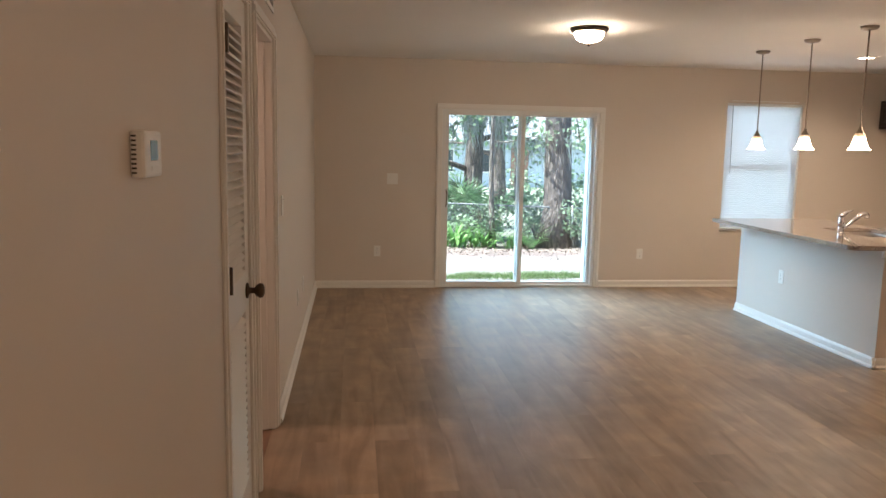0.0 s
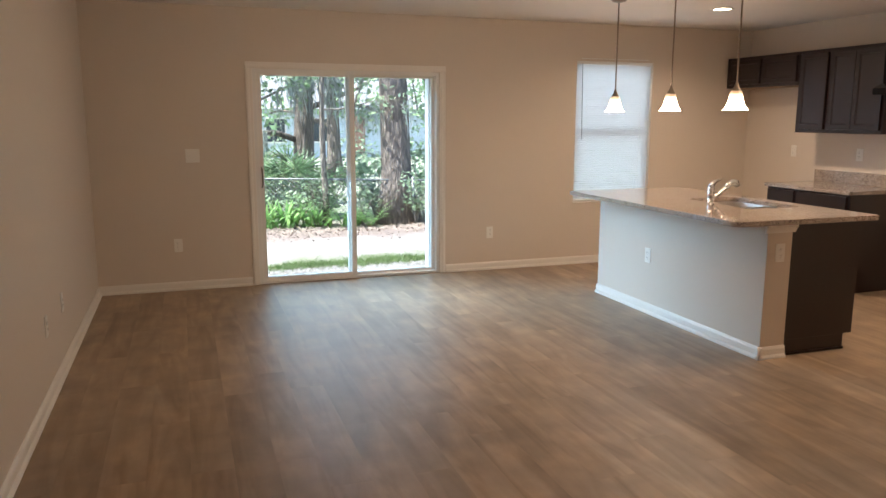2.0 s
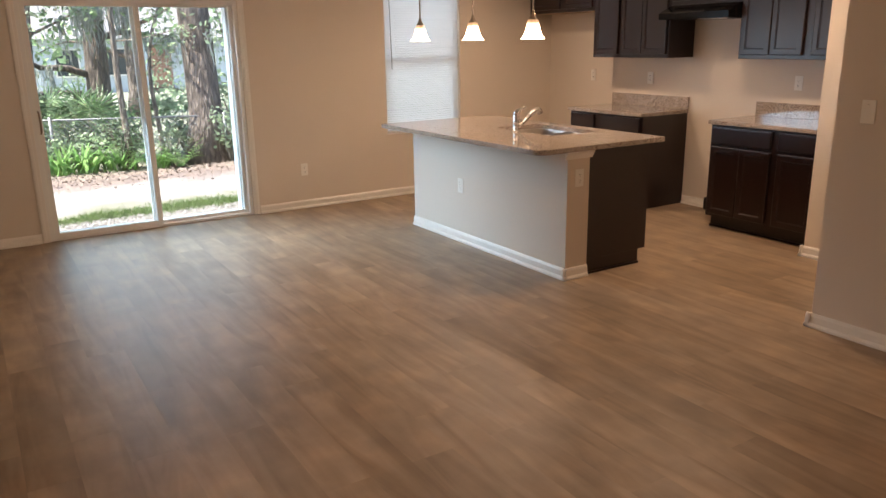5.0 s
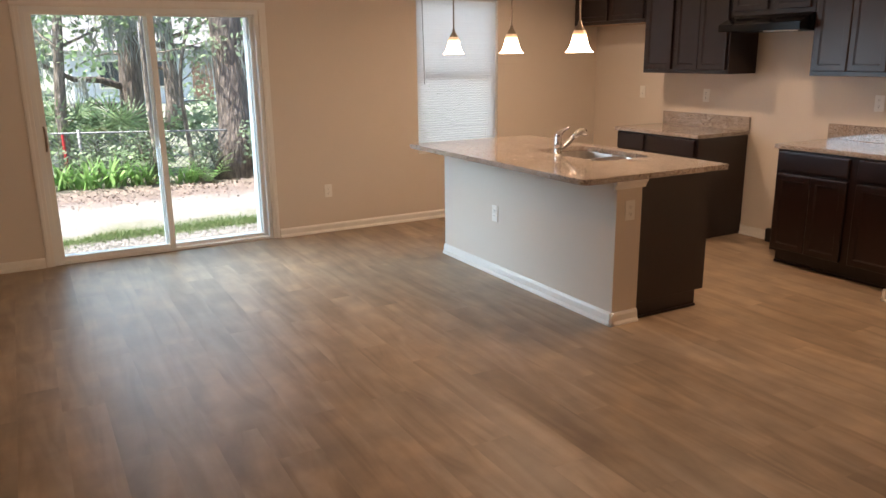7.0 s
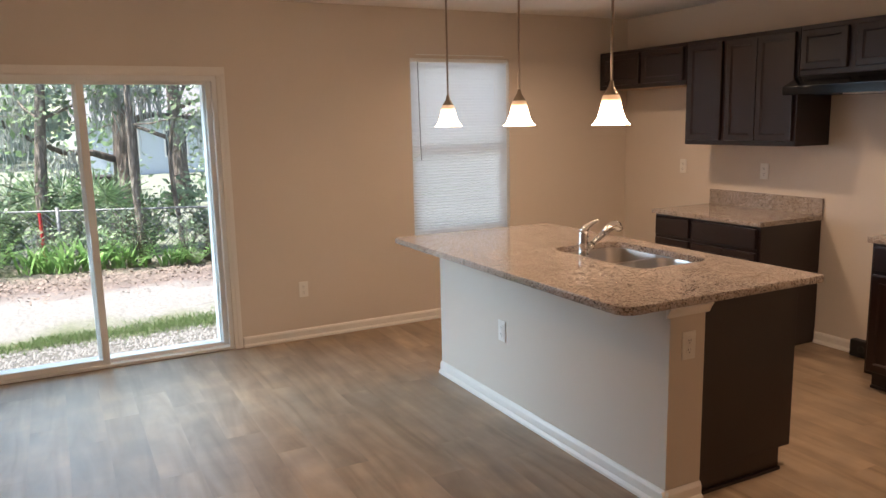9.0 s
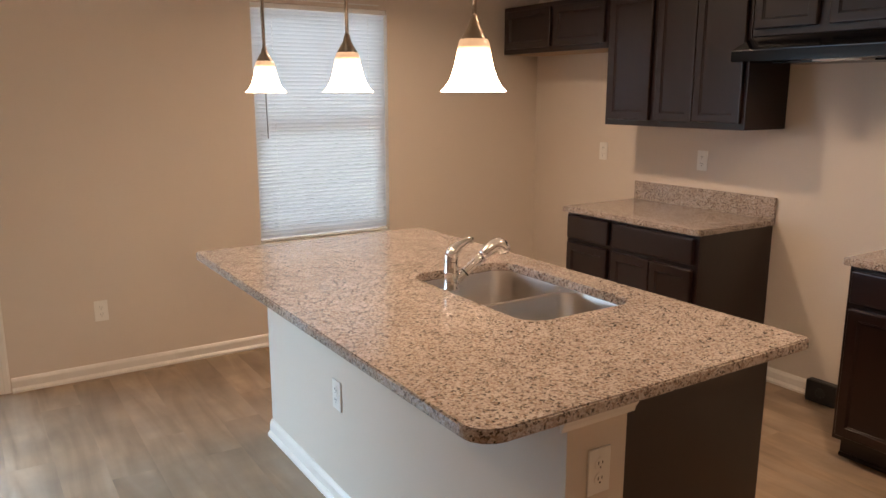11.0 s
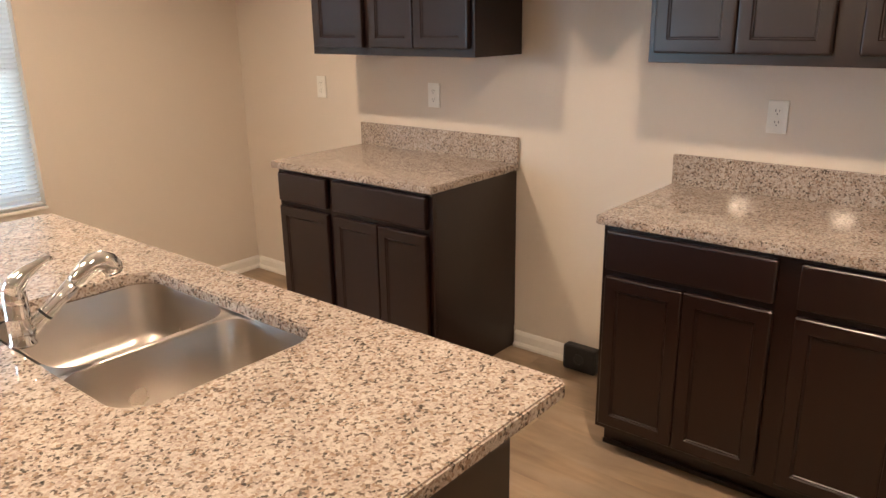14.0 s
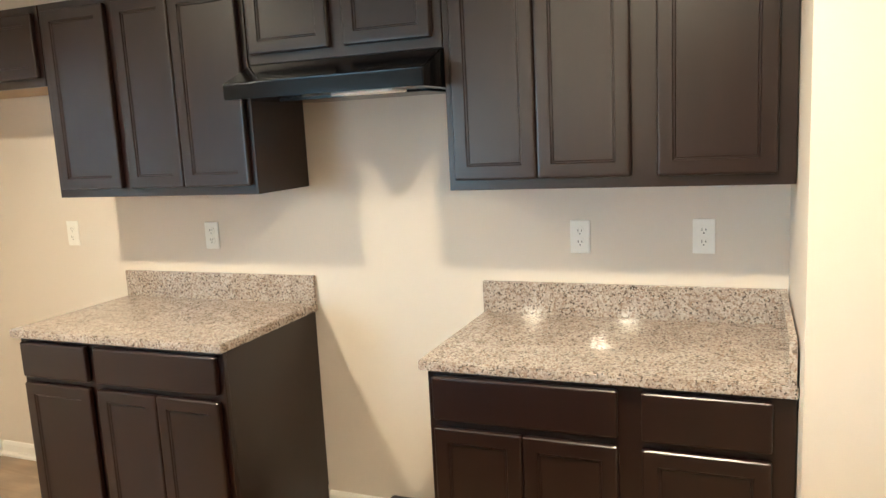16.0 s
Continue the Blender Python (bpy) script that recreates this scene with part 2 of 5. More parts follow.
# ---- building helpers ----
def add_box(bm, a, b, bevel=0.0, segments=2):
    r = bmesh.ops.create_cube(bm, size=1.0)
    vs = r["verts"]
    for v in vs:
        v.co = Vector([(a[i] + b[i]) / 2 + v.co[i] * (b[i] - a[i]) for i in range(3)])
    if bevel:
        es = list({e for v in vs for e in v.link_edges})
        bmesh.ops.bevel(bm, geom=es, offset=bevel, segments=segments, affect="EDGES", profile=0.6)
    return bm


def box(a, b, bevel=0.0):
    return add_box(bmesh.new(), a, b, bevel)


def part(name, bm, material, parent=None, label="", smooth=False):
    me = bpy.data.meshes.new(name)
    bmesh.ops.recalc_face_normals(bm, faces=bm.faces[:])
    bm.to_mesh(me)
    bm.free()
    me.materials.append(material)
    if smooth:
        for p in me.polygons:
            p.use_smooth = True
    ob = new(name, me)
    if parent is not None:
        adopt(ob, parent)
    if label:
        ob["label"] = label
    return ob


def adopt(ob, parent):
    ob.parent = parent
    root = parent
    at = Vector(root.location)
    while root.parent is not None:
        root = root.parent
        at = Vector(root.location)
    if parent.parent is None:
        ob.matrix_parent_inverse = Matrix.Translation(-at)


def thing(name, at, label, category, group="", kind=""):
    e = new(name)
    e.empty_display_size = 0.1
    e.location = at
    return tagged(e, label, category, group, kind)


def structure(name, bm, material, label, category="wall"):
    return tagged(part(name, bm, material), label, category, kind="structure")


def lathe(profile, n=32, at=(0, 0, 0)):
    """Turn (radius, z) pairs round the z axis."""
    bm = bmesh.new()
    rings = []
    for r, z in profile:
        if r < 1e-6:
            rings.append([bm.verts.new((at[0], at[1], at[2] + z))])
        else:
            rings.append([bm.verts.new((at[0] + r * math.cos(2 * math.pi * k / n), at[1] + r * math.sin(2 * math.pi * k / n), at[2] + z)) for k in range(n)])
    for a, b in zip(rings, rings[1:]):
        for k in range(n):
            k2 = (k + 1) % n
            if len(a) == 1 and len(b) > 1:
                bm.faces.new((a[0], b[k], b[k2]))
            elif len(b) == 1 and len(a) > 1:
                bm.faces.new((a[k], a[k2], b[0]))
            elif len(a) > 1:
                bm.faces.new((a[k], a[k2], b[k2], b[k]))
    return bm


def tube(points, radii, n=12):
    """A tapered tube along points."""
    bm = bmesh.new()
    add_tube(bm, points, radii, n)
    return bm


def add_tube(bm, points, radii, n=12):
    pts = [Vector(p) for p in points]
    rings = []
    for i, p in enumerate(pts):
        d = (pts[min(i + 1, len(pts) - 1)] - pts[max(i - 1, 0)]).normalized()
        side = d.orthogonal().normalized() if i == 0 else (side - d * side.dot(d)).normalized()
        up = d.cross(side)
        rings.append([bm.verts.new(p + (side * math.cos(2 * math.pi * k / n) + up * math.sin(2 * math.pi * k / n)) * radii[i]) for k in range(n)])
    for a, b in zip(rings, rings[1:]):
        for k in range(n):
            bm.faces.new((a[k], a[(k + 1) % n], b[(k + 1) % n], b[k]))
    bm.faces.new(rings[0][::-1])
    bm.faces.new(rings[-1])
    return bm


def extrude_profile(profile, along, a, b, c):
    """A moulding: (out, up) pairs swept along 'x' or 'y' from a to b; c is (wall coordinate, sign out, base z)."""
    bm = bmesh.new()
    ends = []
    for s in (a, b):
        ring = []
        for o, u in profile:
            w = c[0] + c[1] * o
            ring.append(bm.verts.new((s, w, c[2] + u) if along == "x" else (w, s, c[2] + u)))
        ends.append(ring)
    n = len(profile)
    for k in range(n):
        bm.faces.new((ends[0][k], ends[0][(k + 1) % n], ends[1][(k + 1) % n], ends[1][k]))
    bm.faces.new(ends[0][::-1])
    bm.faces.new(ends[1])
    return bm


BASE_PROFILE = [(0, 0), (0.026, 0), (0.026, 0.012), (0.018, 0.022), (0.014, 0.024), (0.014, 0.060), (0.010, 0.069), (0.007, 0.074), (0.004, 0.077), (0, 0.077)]


def baseboard(along, a, b, wall, sign):
    return tagged(part("baseboard", extrude_profile(BASE_PROFILE, along, a, b, (wall, sign, 0.0)), TRIM), "white painted baseboard with shoe moulding at the wall", "baseboard", kind="structure")


# ---- structure ----
W = 0.12
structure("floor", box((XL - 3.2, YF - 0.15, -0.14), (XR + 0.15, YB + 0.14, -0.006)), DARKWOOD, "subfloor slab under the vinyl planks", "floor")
structure("ceiling", box((XL - 3.2, YF - 0.15, CEIL), (XR + 0.15, YB + 0.15, CEIL + 0.2)), CEILING, "off-white textured flat ceiling", "ceiling")
# rear wall with the sliding door opening and the window opening
DX0, DX1, DZ = 0.941, 2.661, 1.915
WX0, WX1, WZ0, WZ1 = 4.108, 4.996, 0.652, 2.061
WXC = (WX0 + WX1) / 2
bm = bmesh.new()
Y2 = YB + 0.15
add_box(bm, (XL - 3.2, YB, -0.1), (DX0, Y2, CEIL))
add_box(bm, (DX0, YB, DZ), (DX1, Y2, CEIL))
add_box(bm, (DX1, YB, -0.1), (WX0, Y2, CEIL))
add_box(bm, (WX0, YB, -0.1), (WX1, Y2, WZ0))
add_box(bm, (WX0, YB, WZ1), (WX1, Y2, CEIL))
add_box(bm, (WX1, YB, -0.1), (XR + 0.15, Y2, CEIL))
structure("wall_north", bm, PAINT, "beige painted wall with a sliding door and a window")
structure("wall_east", box((XR, 3.6, -0.1), (XR + 0.15, YB, CEIL)), PAINT, "beige painted kitchen wall behind the cabinets")
structure("wall_south", box((XL - 3.2, YF - 0.15, -0.1), (XR + 0.15, YF, CEIL)), PAINT, "plain beige wall closing the hall")
# left wall: closet door and bedroom doorway
CL0, CL1, BD0, BD1, DH = 2.922, 3.462, 3.708, 4.420, 2.03
bm = bmesh.new()
add_box(bm, (XL - W, YF, 0), (XL, CL0, CEIL))
add_box(bm, (XL - W, CL0, DH), (XL, CL1, CEIL))
add_box(bm, (XL - W, CL1, 0), (XL, BD0, CEIL))
add_box(bm, (XL - W, BD0, DH), (XL, BD1, CEIL))
add_box(bm, (XL - W, BD1, 0), (XL, YB, CEIL))
structure("wall_west", bm, PAINT, "beige painted wall with a closet door and a doorway")
# rooms behind it
structure("wall_closet", box((XL - 0.9, 2.6, 0), (XL - 0.8, 3.65, CEIL)), PAINT, "plain closet back wall")
structure("wall_bedroom", box((XL - 3.2, YF, 0), (XL - 3.05, YB, CEIL)), PAINT, "plain bedroom wall")
structure("wall_bedroom_side", box((XL - 1.55, 5.30, 0), (XL - W, 5.42, CEIL)), PAINT, "plain side wall inside the bedroom passage")
# right partitions
structure("wall_partition", box((4.26, YF, -0.1), (5.485, 3.885, CEIL)), PAINT, "beige painted partition wall with a light switch")
structure("wall_pantry", box((5.485, YF, -0.1), (XR + 0.15, 4.722, CEIL)), PAINT, "beige painted wall end beside the cabinets")
baseboard("x", XL, DX0 - 0.062, YB, -1)
baseboard("x", DX1 + 0.062, XR, YB, -1)
baseboard("y", BD1 + 0.075, YB - 0.03, XL, 1)
baseboard("y", YF, CL0 - 0.065, XL, 1)
baseboard("y", 7.44, YB - 0.03, XR, -1)
baseboard("y", 5.735, 6.470, XR, -1)
baseboard("y", 3.911, 4.748, 5.485, -1)
baseboard("x", 5.459, 5.643, 4.722, 1)
baseboard("x", 4.234, 5.459, 3.885, 1)
baseboard("y", YF, 3.911, 4.26, -1)
baseboard("x", XL - 1.5, XL - W, 5.30, -1)


def casing(name, wall_axis, wall, sign, lo, hi, top, w=0.057, base=0.0):
    """Door casing round an opening in a wall; three mitred boards in one mesh."""
    bm = bmesh.new()
    t1, t2 = 0.010, 0.017
    for a, b, z0, z1 in ((lo - w, lo, base, top), (hi, hi + w, base, top), (lo - w, hi + w, top, top + w)):
        for k, (f0, f1, t) in enumerate(((0, 1, t1), (0.12, 0.55, t2))):
            if z0 == top:
                za, zb, aa, bb = top + w * f0, top + w * f1, a, b
            else:
                za, zb = z0, z1
                aa, bb = (a + (b - a) * f0, a + (b - a) * f1) if a < lo else (b - (b - a) * f1, b - (b - a) * f0)
            o0, o1 = sorted((wall, wall + sign * t))
            if wall_axis == "y":
                add_box(bm, (aa, o0, za), (bb, o1, zb), 0.003)
            else:
                add_box(bm, (o0, aa, za), (o1, bb, zb), 0.003)
    return structure(name, bm, TRIM, "white painted casing round an opening", "trim")


casing("trim_slider", "y", YB, -1, DX0, DX1, DZ)
casing("trim_closet", "x", XL, 1, CL0, CL1, DH)
casing("trim_bedroom", "x", XL, 1, BD0, BD1, DH)


# ---- cabinets ----
def front_panel(y0, y1, z0, z1, x, thick=0.024, stile=0.048, raised=True):
    """A cabinet door or drawer front facing -x: its back lies at x."""
    bm = bmesh.new()
    xf = x - thick
    add_box(bm, (xf, y0, z0), (x, y1, z1), 0.009, 3)
    if raised:
        bm.faces.ensure_lookup_table()
        f = min(bm.faces, key=lambda q: (round(q.calc_center_median().x, 5), -q.calc_area()))
        bmesh.ops.inset_region(bm, faces=[f], thickness=stile, depth=0)
        bmesh.ops.inset_region(bm, faces=[f], thickness=0.004, depth=-0.005)
        bmesh.ops.inset_region(bm, faces=[f], thickness=0.005, depth=0)
        bmesh.ops.inset_region(bm, faces=[f], thickness=0.004, depth=-0.004)
    return bm


def base_cabinet(y0, y1, fronts, label, kick_y0=None):
    """fronts: per bay (y0, y1, doors); the drawer spans the bay."""
    c = thing("base_cabinet", ((5.65 + XR) / 2, (y0 + y1) / 2, 0), label, "cabinet", "kitchen cabinets")
    xf = 5.645
    bm = bmesh.new()
    add_box(bm, (xf + 0.02, y0, 0.10), (XR - 0.002, y1, TOP - 0.032))
    add_box(bm, (xf, y0, 0.10), (xf + 0.02, y1, TOP - 0.032), 0.002)
    part("body", bm, ESPRESSO, c)
    part("toe_kick", box((xf + 0.075, y0 + 0.002, 0.0), (XR - 0.004, y1 - 0.002, 0.10)), ESPRESSO, c)
    part("shoe_moulding", box((xf + 0.062, y0 + 0.002, 0.0), (xf + 0.074, y1 - 0.002, 0.018), 0.004), ESPRESSO, c)
    for b0, b1, doors in fronts:
        part("drawer_front", front_panel(b0, b1, 0.705, 0.841, xf, raised=False), ESPRESSO, c)
        w = (b1 - b0) / doors
        for k in range(doors):
            g = 0.0015 if doors > 1 else 0
            part("door", front_panel(b0 + w * k + (g if k else 0), b0 + w * (k + 1) - (g if k < doors - 1 else 0), 0.125, 0.682, xf), ESPRESSO, c)
    return c


def wall_cabinet(y0, y1, z0, z1, doors, label, xf=5.900, panel_stile=0.048):
    c = thing("wall_cabinet", ((xf + XR) / 2, (y0 + y1) / 2, z0), label, "cabinet", "kitchen cabinets")
    bm = bmesh.new()
    add_box(bm, (xf, y0, z0), (XR - 0.002, y1, z1), 0.002)
    part("body", bm, ESPRESSO, c)
    part("underside", box((xf + 0.02, y0 + 0.018, z0 - 0.0015), (XR - 0.004, y1 - 0.018, z0 + 0.002)), RAW, c, "unfinished pale wood underside")
    for a, b in doors:
        part("door", front_panel(a, b, z0 + 0.032, z1 - 0.030, xf, stile=panel_stile), ESPRESSO, c)
    return c


base_cabinet(6.478, 7.432, [(7.085, 7.415, 1), (6.500, 7.048, 2)], "dark espresso base cabinet with two drawers beside the fridge space")
base_cabinet(4.725, 5.727, [(5.165, 5.708, 2), (4.780, 5.103, 1)], "dark espresso base cabinet with two drawers beside the stove gap")
wall_cabinet(7.422, 8.425, 1.808, 2.118, [(7.925, 8.38), (7.440, 7.885)], "short dark espresso wall cabinet above the fridge space", panel_stile=0.045)
wall_cabinet(6.460, 7.418, 1.365, 2.118, [(7.070, 7.385), (6.772, 7.030), (6.480, 6.769)], "dark espresso wall cabinet with three panel doors")
wall_cabinet(5.731, 6.456, 1.812, 2.118, [(6.122, 6.438), (5.760, 6.068)], "short dark espresso wall cabinet above the range hood", panel_stile=0.045)
wall_cabinet(4.725, 5.727, 1.365, 2.118, [(5.438, 5.702), (5.158, 5.435), (4.772, 5.086)], "dark espresso wall cabinet with three panel doors")


def slab(x0, x1, y0, y1, z0, z1, hole=None, radius=0.0, ease=0.004):
    """A stone slab, with rounded corners on request and a hole cut by a loop of points."""
    bm = bmesh.new()
    outer = []
    for cx, cy, a0 in ((x1, y1, 0), (x0, y1, 90), (x0, y0, 180), (x1, y0, 270)):
        r = radius if not isinstance(radius, dict) else radius.get(a0, 0.01)
        r = max(r, 0.004)
        ox = cx - r if cx == x1 else cx + r
        oy = cy - r if cy == y1 else cy + r
        for k in range(9):
            a = radians(a0 + 90 * k / 8)
            outer.append((ox + r * math.cos(a), oy + r * math.sin(a)))
    loops = [outer] + ([hole] if hole else [])
    edges = []
    for lp in loops:
        vs = [bm.verts.new((x, y, z1)) for x, y in lp]
        edges += [bm.edges.new((vs[i], vs[(i + 1) % len(vs)])) for i in range(len(vs))]
    bmesh.ops.triangle_fill(bm, edges=edges, use_beauty=True, use_dissolve=False)
    rim = [e for e in bm.edges if e.is_boundary]
    top_faces = bm.faces[:]
    r = bmesh.ops.extrude_face_region(bm, geom=top_faces)
    vs = [g for g in r["geom"] if isinstance(g, bmesh.types.BMVert)]
    bmesh.ops.translate(bm, verts=vs, vec=(0, 0, z0 - z1))
    bmesh.ops.recalc_face_normals(bm, faces=bm.faces[:])
    if ease:
        sharp = [e for e in bm.edges if len(e.link_faces) == 2 and e.calc_face_angle() > 1.2 and abs(e.verts[0].co.z - e.verts[1].co.z) < 1e-5]
        bmesh.ops.bevel(bm, geom=sharp, offset=ease, segments=2, affect="EDGES")
    return bm


def counter(y0, y1, label):
    c = thing("countertop", ((5.615 + XR) / 2, (y0 + y1) / 2, TOP - 0.032), label, "countertop")
    part("slab", slab(5.615, XR - 0.002, y0, y1, TOP - 0.032, TOP, radius=0.006), GRANITE, c)
    part("backsplash", box((XR - 0.022, y0 + 0.003, TOP), (XR - 0.002, y1 - 0.003, TOP + 0.115), 0.002), GRANITE, c)
    return c


counter(6.462, 7.452, "speckled beige granite countertop with a low backsplash")
c2 = counter(4.724, 5.745, "speckled beige granite countertop against a wall end")
part("side_splash", box((5.62, 4.728, TOP), (XR - 0.024, 4.747, TOP + 0.115), 0.002), GRANITE, c2)

# range hood
hood = thing("range_hood", (6.0, 6.08, 1.69), "black enamel range hood under the short cabinet", "range hood")
bm = bmesh.new()
prof = [(5.742, 1.690), (5.742, 1.742), (5.90, 1.811), (6.234, 1.811), (6.234, 1.690)]
for y in (5.733, 6.454):
    [bm.verts.new((x, y, z)) for x, z in prof]
bm.verts.ensure_lookup_table()
for k in range(5):
    bm.faces.new([bm.verts[i] for i in (k, (k + 1) % 5, 5 + (k + 1) % 5, 5 + k)])
bm.faces.new(bm.verts[:5])
bm.faces.new(bm.verts[5:])
bmesh.ops.recalc_face_normals(bm, faces=bm.faces[:])
bmesh.ops.bevel(bm, geom=bm.edges[:], offset=0.004, segments=2, affect="EDGES")
part("canopy", bm, BLACK, hood)
part("light_lens", box((5.80, 5.86, 1.683), (5.90, 6.08, 1.691), 0.002), PLASTIC, hood, "frosted white lamp cover")
part("filter", box((5.93, 5.80, 1.684), (6.17, 6.36, 1.691), 0.002), BLACK, hood, "dark mesh filter")

# range power outlet box on the floor
rb = thing("range_outlet", (6.18, 6.083, 0.0), "black plastic range power outlet beside the cabinet", "outlet")
part("housing", box((6.155, 6.003, 0.0), (XR - 0.027, 6.163, 0.115), 0.012), BLACKPLASTIC, rb)
part("socket", lathe([(0, 0), (0.026, 0), (0.026, 0.004), (0.020, 0.004), (0.020, 0.001), (0, 0.001)], 20), SLOT, rb)
rb.children[-1].matrix_basis = Matrix.Translation((6.155, 6.083, 0.058)) @ pose(0, 0, 0, 0, -90, 0)

# ---- island ----
IX0, IX1, IY0, IY1 = 3.414, 4.530, 5.214, 7.280
HX0, HX1, HY0, HY1, KX1 = 3.706, 3.895, 5.281, 7.250, 4.468
isl = thing("kitchen_island", (4.0, 6.2, 0), "kitchen island with a painted half wall and dark cabinets", "kitchen island")
part("half_wall", box((HX0, HY0, 0), (HX1, HY1, TOP - 0.0325)), PAINT, isl, "beige painted half wall")
bm = extrude_profile(BASE_PROFILE, "y", HY0 - 0.026, HY1, (HX0, -1, 0.0))
part("baseboard", bm, TRIM, isl, "white baseboard")
part("baseboard", extrude_profile(BASE_PROFILE, "x", HX0 - 0.026, HX1, (HY0, -1, 0.0)), TRIM, isl, "white baseboard")
CAP = [(0, 0), (0.006, 0), (0.009, 0.012), (0.022, 0.034), (0.026, 0.037), (0.026, 0.055), (0, 0.055)]
part("cap_moulding", extrude_profile(CAP, "x", HX0 - 0.023, HX1 + 0.019, (HY0, -1, TOP - 0.088)), TRIM, isl, "white cap moulding")
bm = bmesh.new()
add_box(bm, (HX1 + 0.002, HY0 + 0.018, 0.0), (KX1 - 0.07, HY1, 0.10))
add_box(bm, (HX1 + 0.002, HY0 + 0.018, 0.10), (KX1, HY0 + 0.036, TOP - 0.0325), 0.001)
add_box(bm, (HX1 + 0.002, HY1 - 0.027, 0.10), (KX1, HY1, TOP - 0.0325), 0.001)
add_box(bm, (HX1 + 0.002, HY0 + 0.036, 0.10), (KX1 - 0.018, HY1 - 0.027, 0.66))
add_box(bm, (KX1 - 0.020, HY0 + 0.036, 0.10), (KX1, HY1 - 0.027, TOP - 0.0325), 0.001)
part("cabinet_body", bm, ESPRESSO, isl, "dark espresso cabinet body")
part("shoe_moulding", box((HX1 + 0.002, HY0 + 0.004, 0.0), (KX1 - 0.07, HY0 + 0.017, 0.016), 0.003), ESPRESSO, isl)
yy = HY0 + 0.06
for w_, nd in ((0.61, 2), (0.76, 2), (0.42, 1)):
    bm = front_panel(yy, yy + w_, 0.705, 0.838, KX1, raised=False)
    bmesh.ops.scale(bm, vec=(-1, 1, 1), verts=bm.verts[:])
    bmesh.ops.translate(bm, vec=(2 * KX1, 0, 0), verts=bm.verts[:])
    part("drawer_front", bm, ESPRESSO, isl)
    for k in range(nd):
        bm = front_panel(yy + w_ / nd * k + 0.001, yy + w_ / nd * (k + 1) - 0.001, 0.125, 0.682, KX1)
        bmesh.ops.scale(bm, vec=(-1, 1, 1), verts=bm.verts[:])
        bmesh.ops.translate(bm, vec=(2 * KX1, 0, 0), verts=bm.verts[:])
        part("door", bm, ESPRESSO, isl)
    yy += w_ + 0.03


def round_rect(x0, x1, y0, y1, r, n=8):
    pts = []
    for cx, cy, a0 in ((x1 - r, y1 - r, 0), (x0 + r, y1 - r, 90), (x0 + r, y0 + r, 180), (x1 - r, y0 + r, 270)):
        for k in range(n + 1):
            a = radians(a0 + 90 * k / n)
            pts.append((cx + r * math.cos(a), cy + r * math.sin(a)))
    return pts


SX0, SX1, SY0, SY1 = 3.963, 4.402, 5.733, 6.432
itop = thing("island_countertop", (4.0, 6.2, TOP - 0.032), "speckled beige granite island top with an undermount sink", "countertop")
part("slab", slab(IX0, IX1, IY0, IY1, TOP - 0.032, TOP, hole=round_rect(SX0, SX1, SY0, SY1, 0.075), radius={0: 0.02, 90: 0.02, 180: 0.07, 270: 0.02}), GRANITE, itop)


def bowl(bm, x0, x1, y0, y1, z, depth, r):
    loops = [(0, 0, r), (0.004, 0.02, r), (0.010, depth - 0.045, r), (0.022, depth - 0.012, r * 0.9), (0.055, depth, r * 0.6)]
    rings = []
    for ins, d, rr in loops:
        rings.append([bm.verts.new((x, y, z - d)) for x, y in round_rect(x0 + ins, x1 - ins, y0 + ins, y1 - ins, max(rr, 0.02))])
    for a, b in zip(rings, rings[1:]):
        for k in range(len(a)):
            k2 = (k + 1) % len(a)
            bm.faces.new((a[k], a[k2], b[k2], b[k]))
    cx, cy = (x0 + x1) / 2, (y0 + y1) / 2
    c = bm.verts.new((cx, cy, z - depth - 0.004))
    a = rings[-1]
    for k in range(len(a)):
        bm.faces.new((a[k], a[(k + 1) % len(a)], c))


sink = thing("sink", (4.18, 6.08, 0.68), "stainless steel double bowl undermount sink", "sink")
bm = bmesh.new()
SZ = TOP - 0.033
YM = 6.045
bowl(bm, SX0 - 0.004, SX1 + 0.004, SY0 - 0.004, YM - 0.007, SZ, 0.19, 0.078)
bowl(bm, SX0 + 0.03, SX1 + 0.004, YM + 0.007, SY1 + 0.004, SZ, 0.17, 0.075)
part("bowl", bm, STEEL, sink, smooth=True)
bm = box((SX0 - 0.02, YM - 0.0085, SZ - 0.012), (SX1 + 0.02, YM + 0.0085, SZ + 0.0005), 0.004)
for xa, xb, sgn in ((SX1 + 0.003, SX1 + 0.003, 1), (SX0 - 0.003, SX0 + 0.031, -1)):
    # gusset between the rounded corners of the two bowls
    loop = [(xa - sgn * 0.078 * (1 - math.cos(radians(a))), YM - 0.007 - 0.078 * (1 - math.sin(radians(a)))) for a in range(0, 91, 15)]
    loop += [(xb - sgn * 0.075 * (1 - math.cos(radians(a))), YM + 0.007 + 0.075 * (1 - math.sin(radians(a)))) for a in range(90, -1, -15)]
    loop += [(xb + sgn * 0.02, YM + 0.087), (xa + sgn * 0.02, YM - 0.09)]
    gus = [bm.verts.new((gx, gy, SZ + 0.0005)) for gx, gy in loop]
    bm.faces.new(gus if sgn > 0 else gus[::-1])
part("divider", bm, STEEL, sink)
for cy in ((SY0 + YM) / 2, (SY1 + YM) / 2):
    part("drain", lathe([(0.055, 0.004), (0.05, 0.007), (0.038, 0.002), (0.0, 0.0)], 24, (4.185, cy, 0.695 if cy > YM else 0.675)), CHROME, sink, "chrome drain", True)

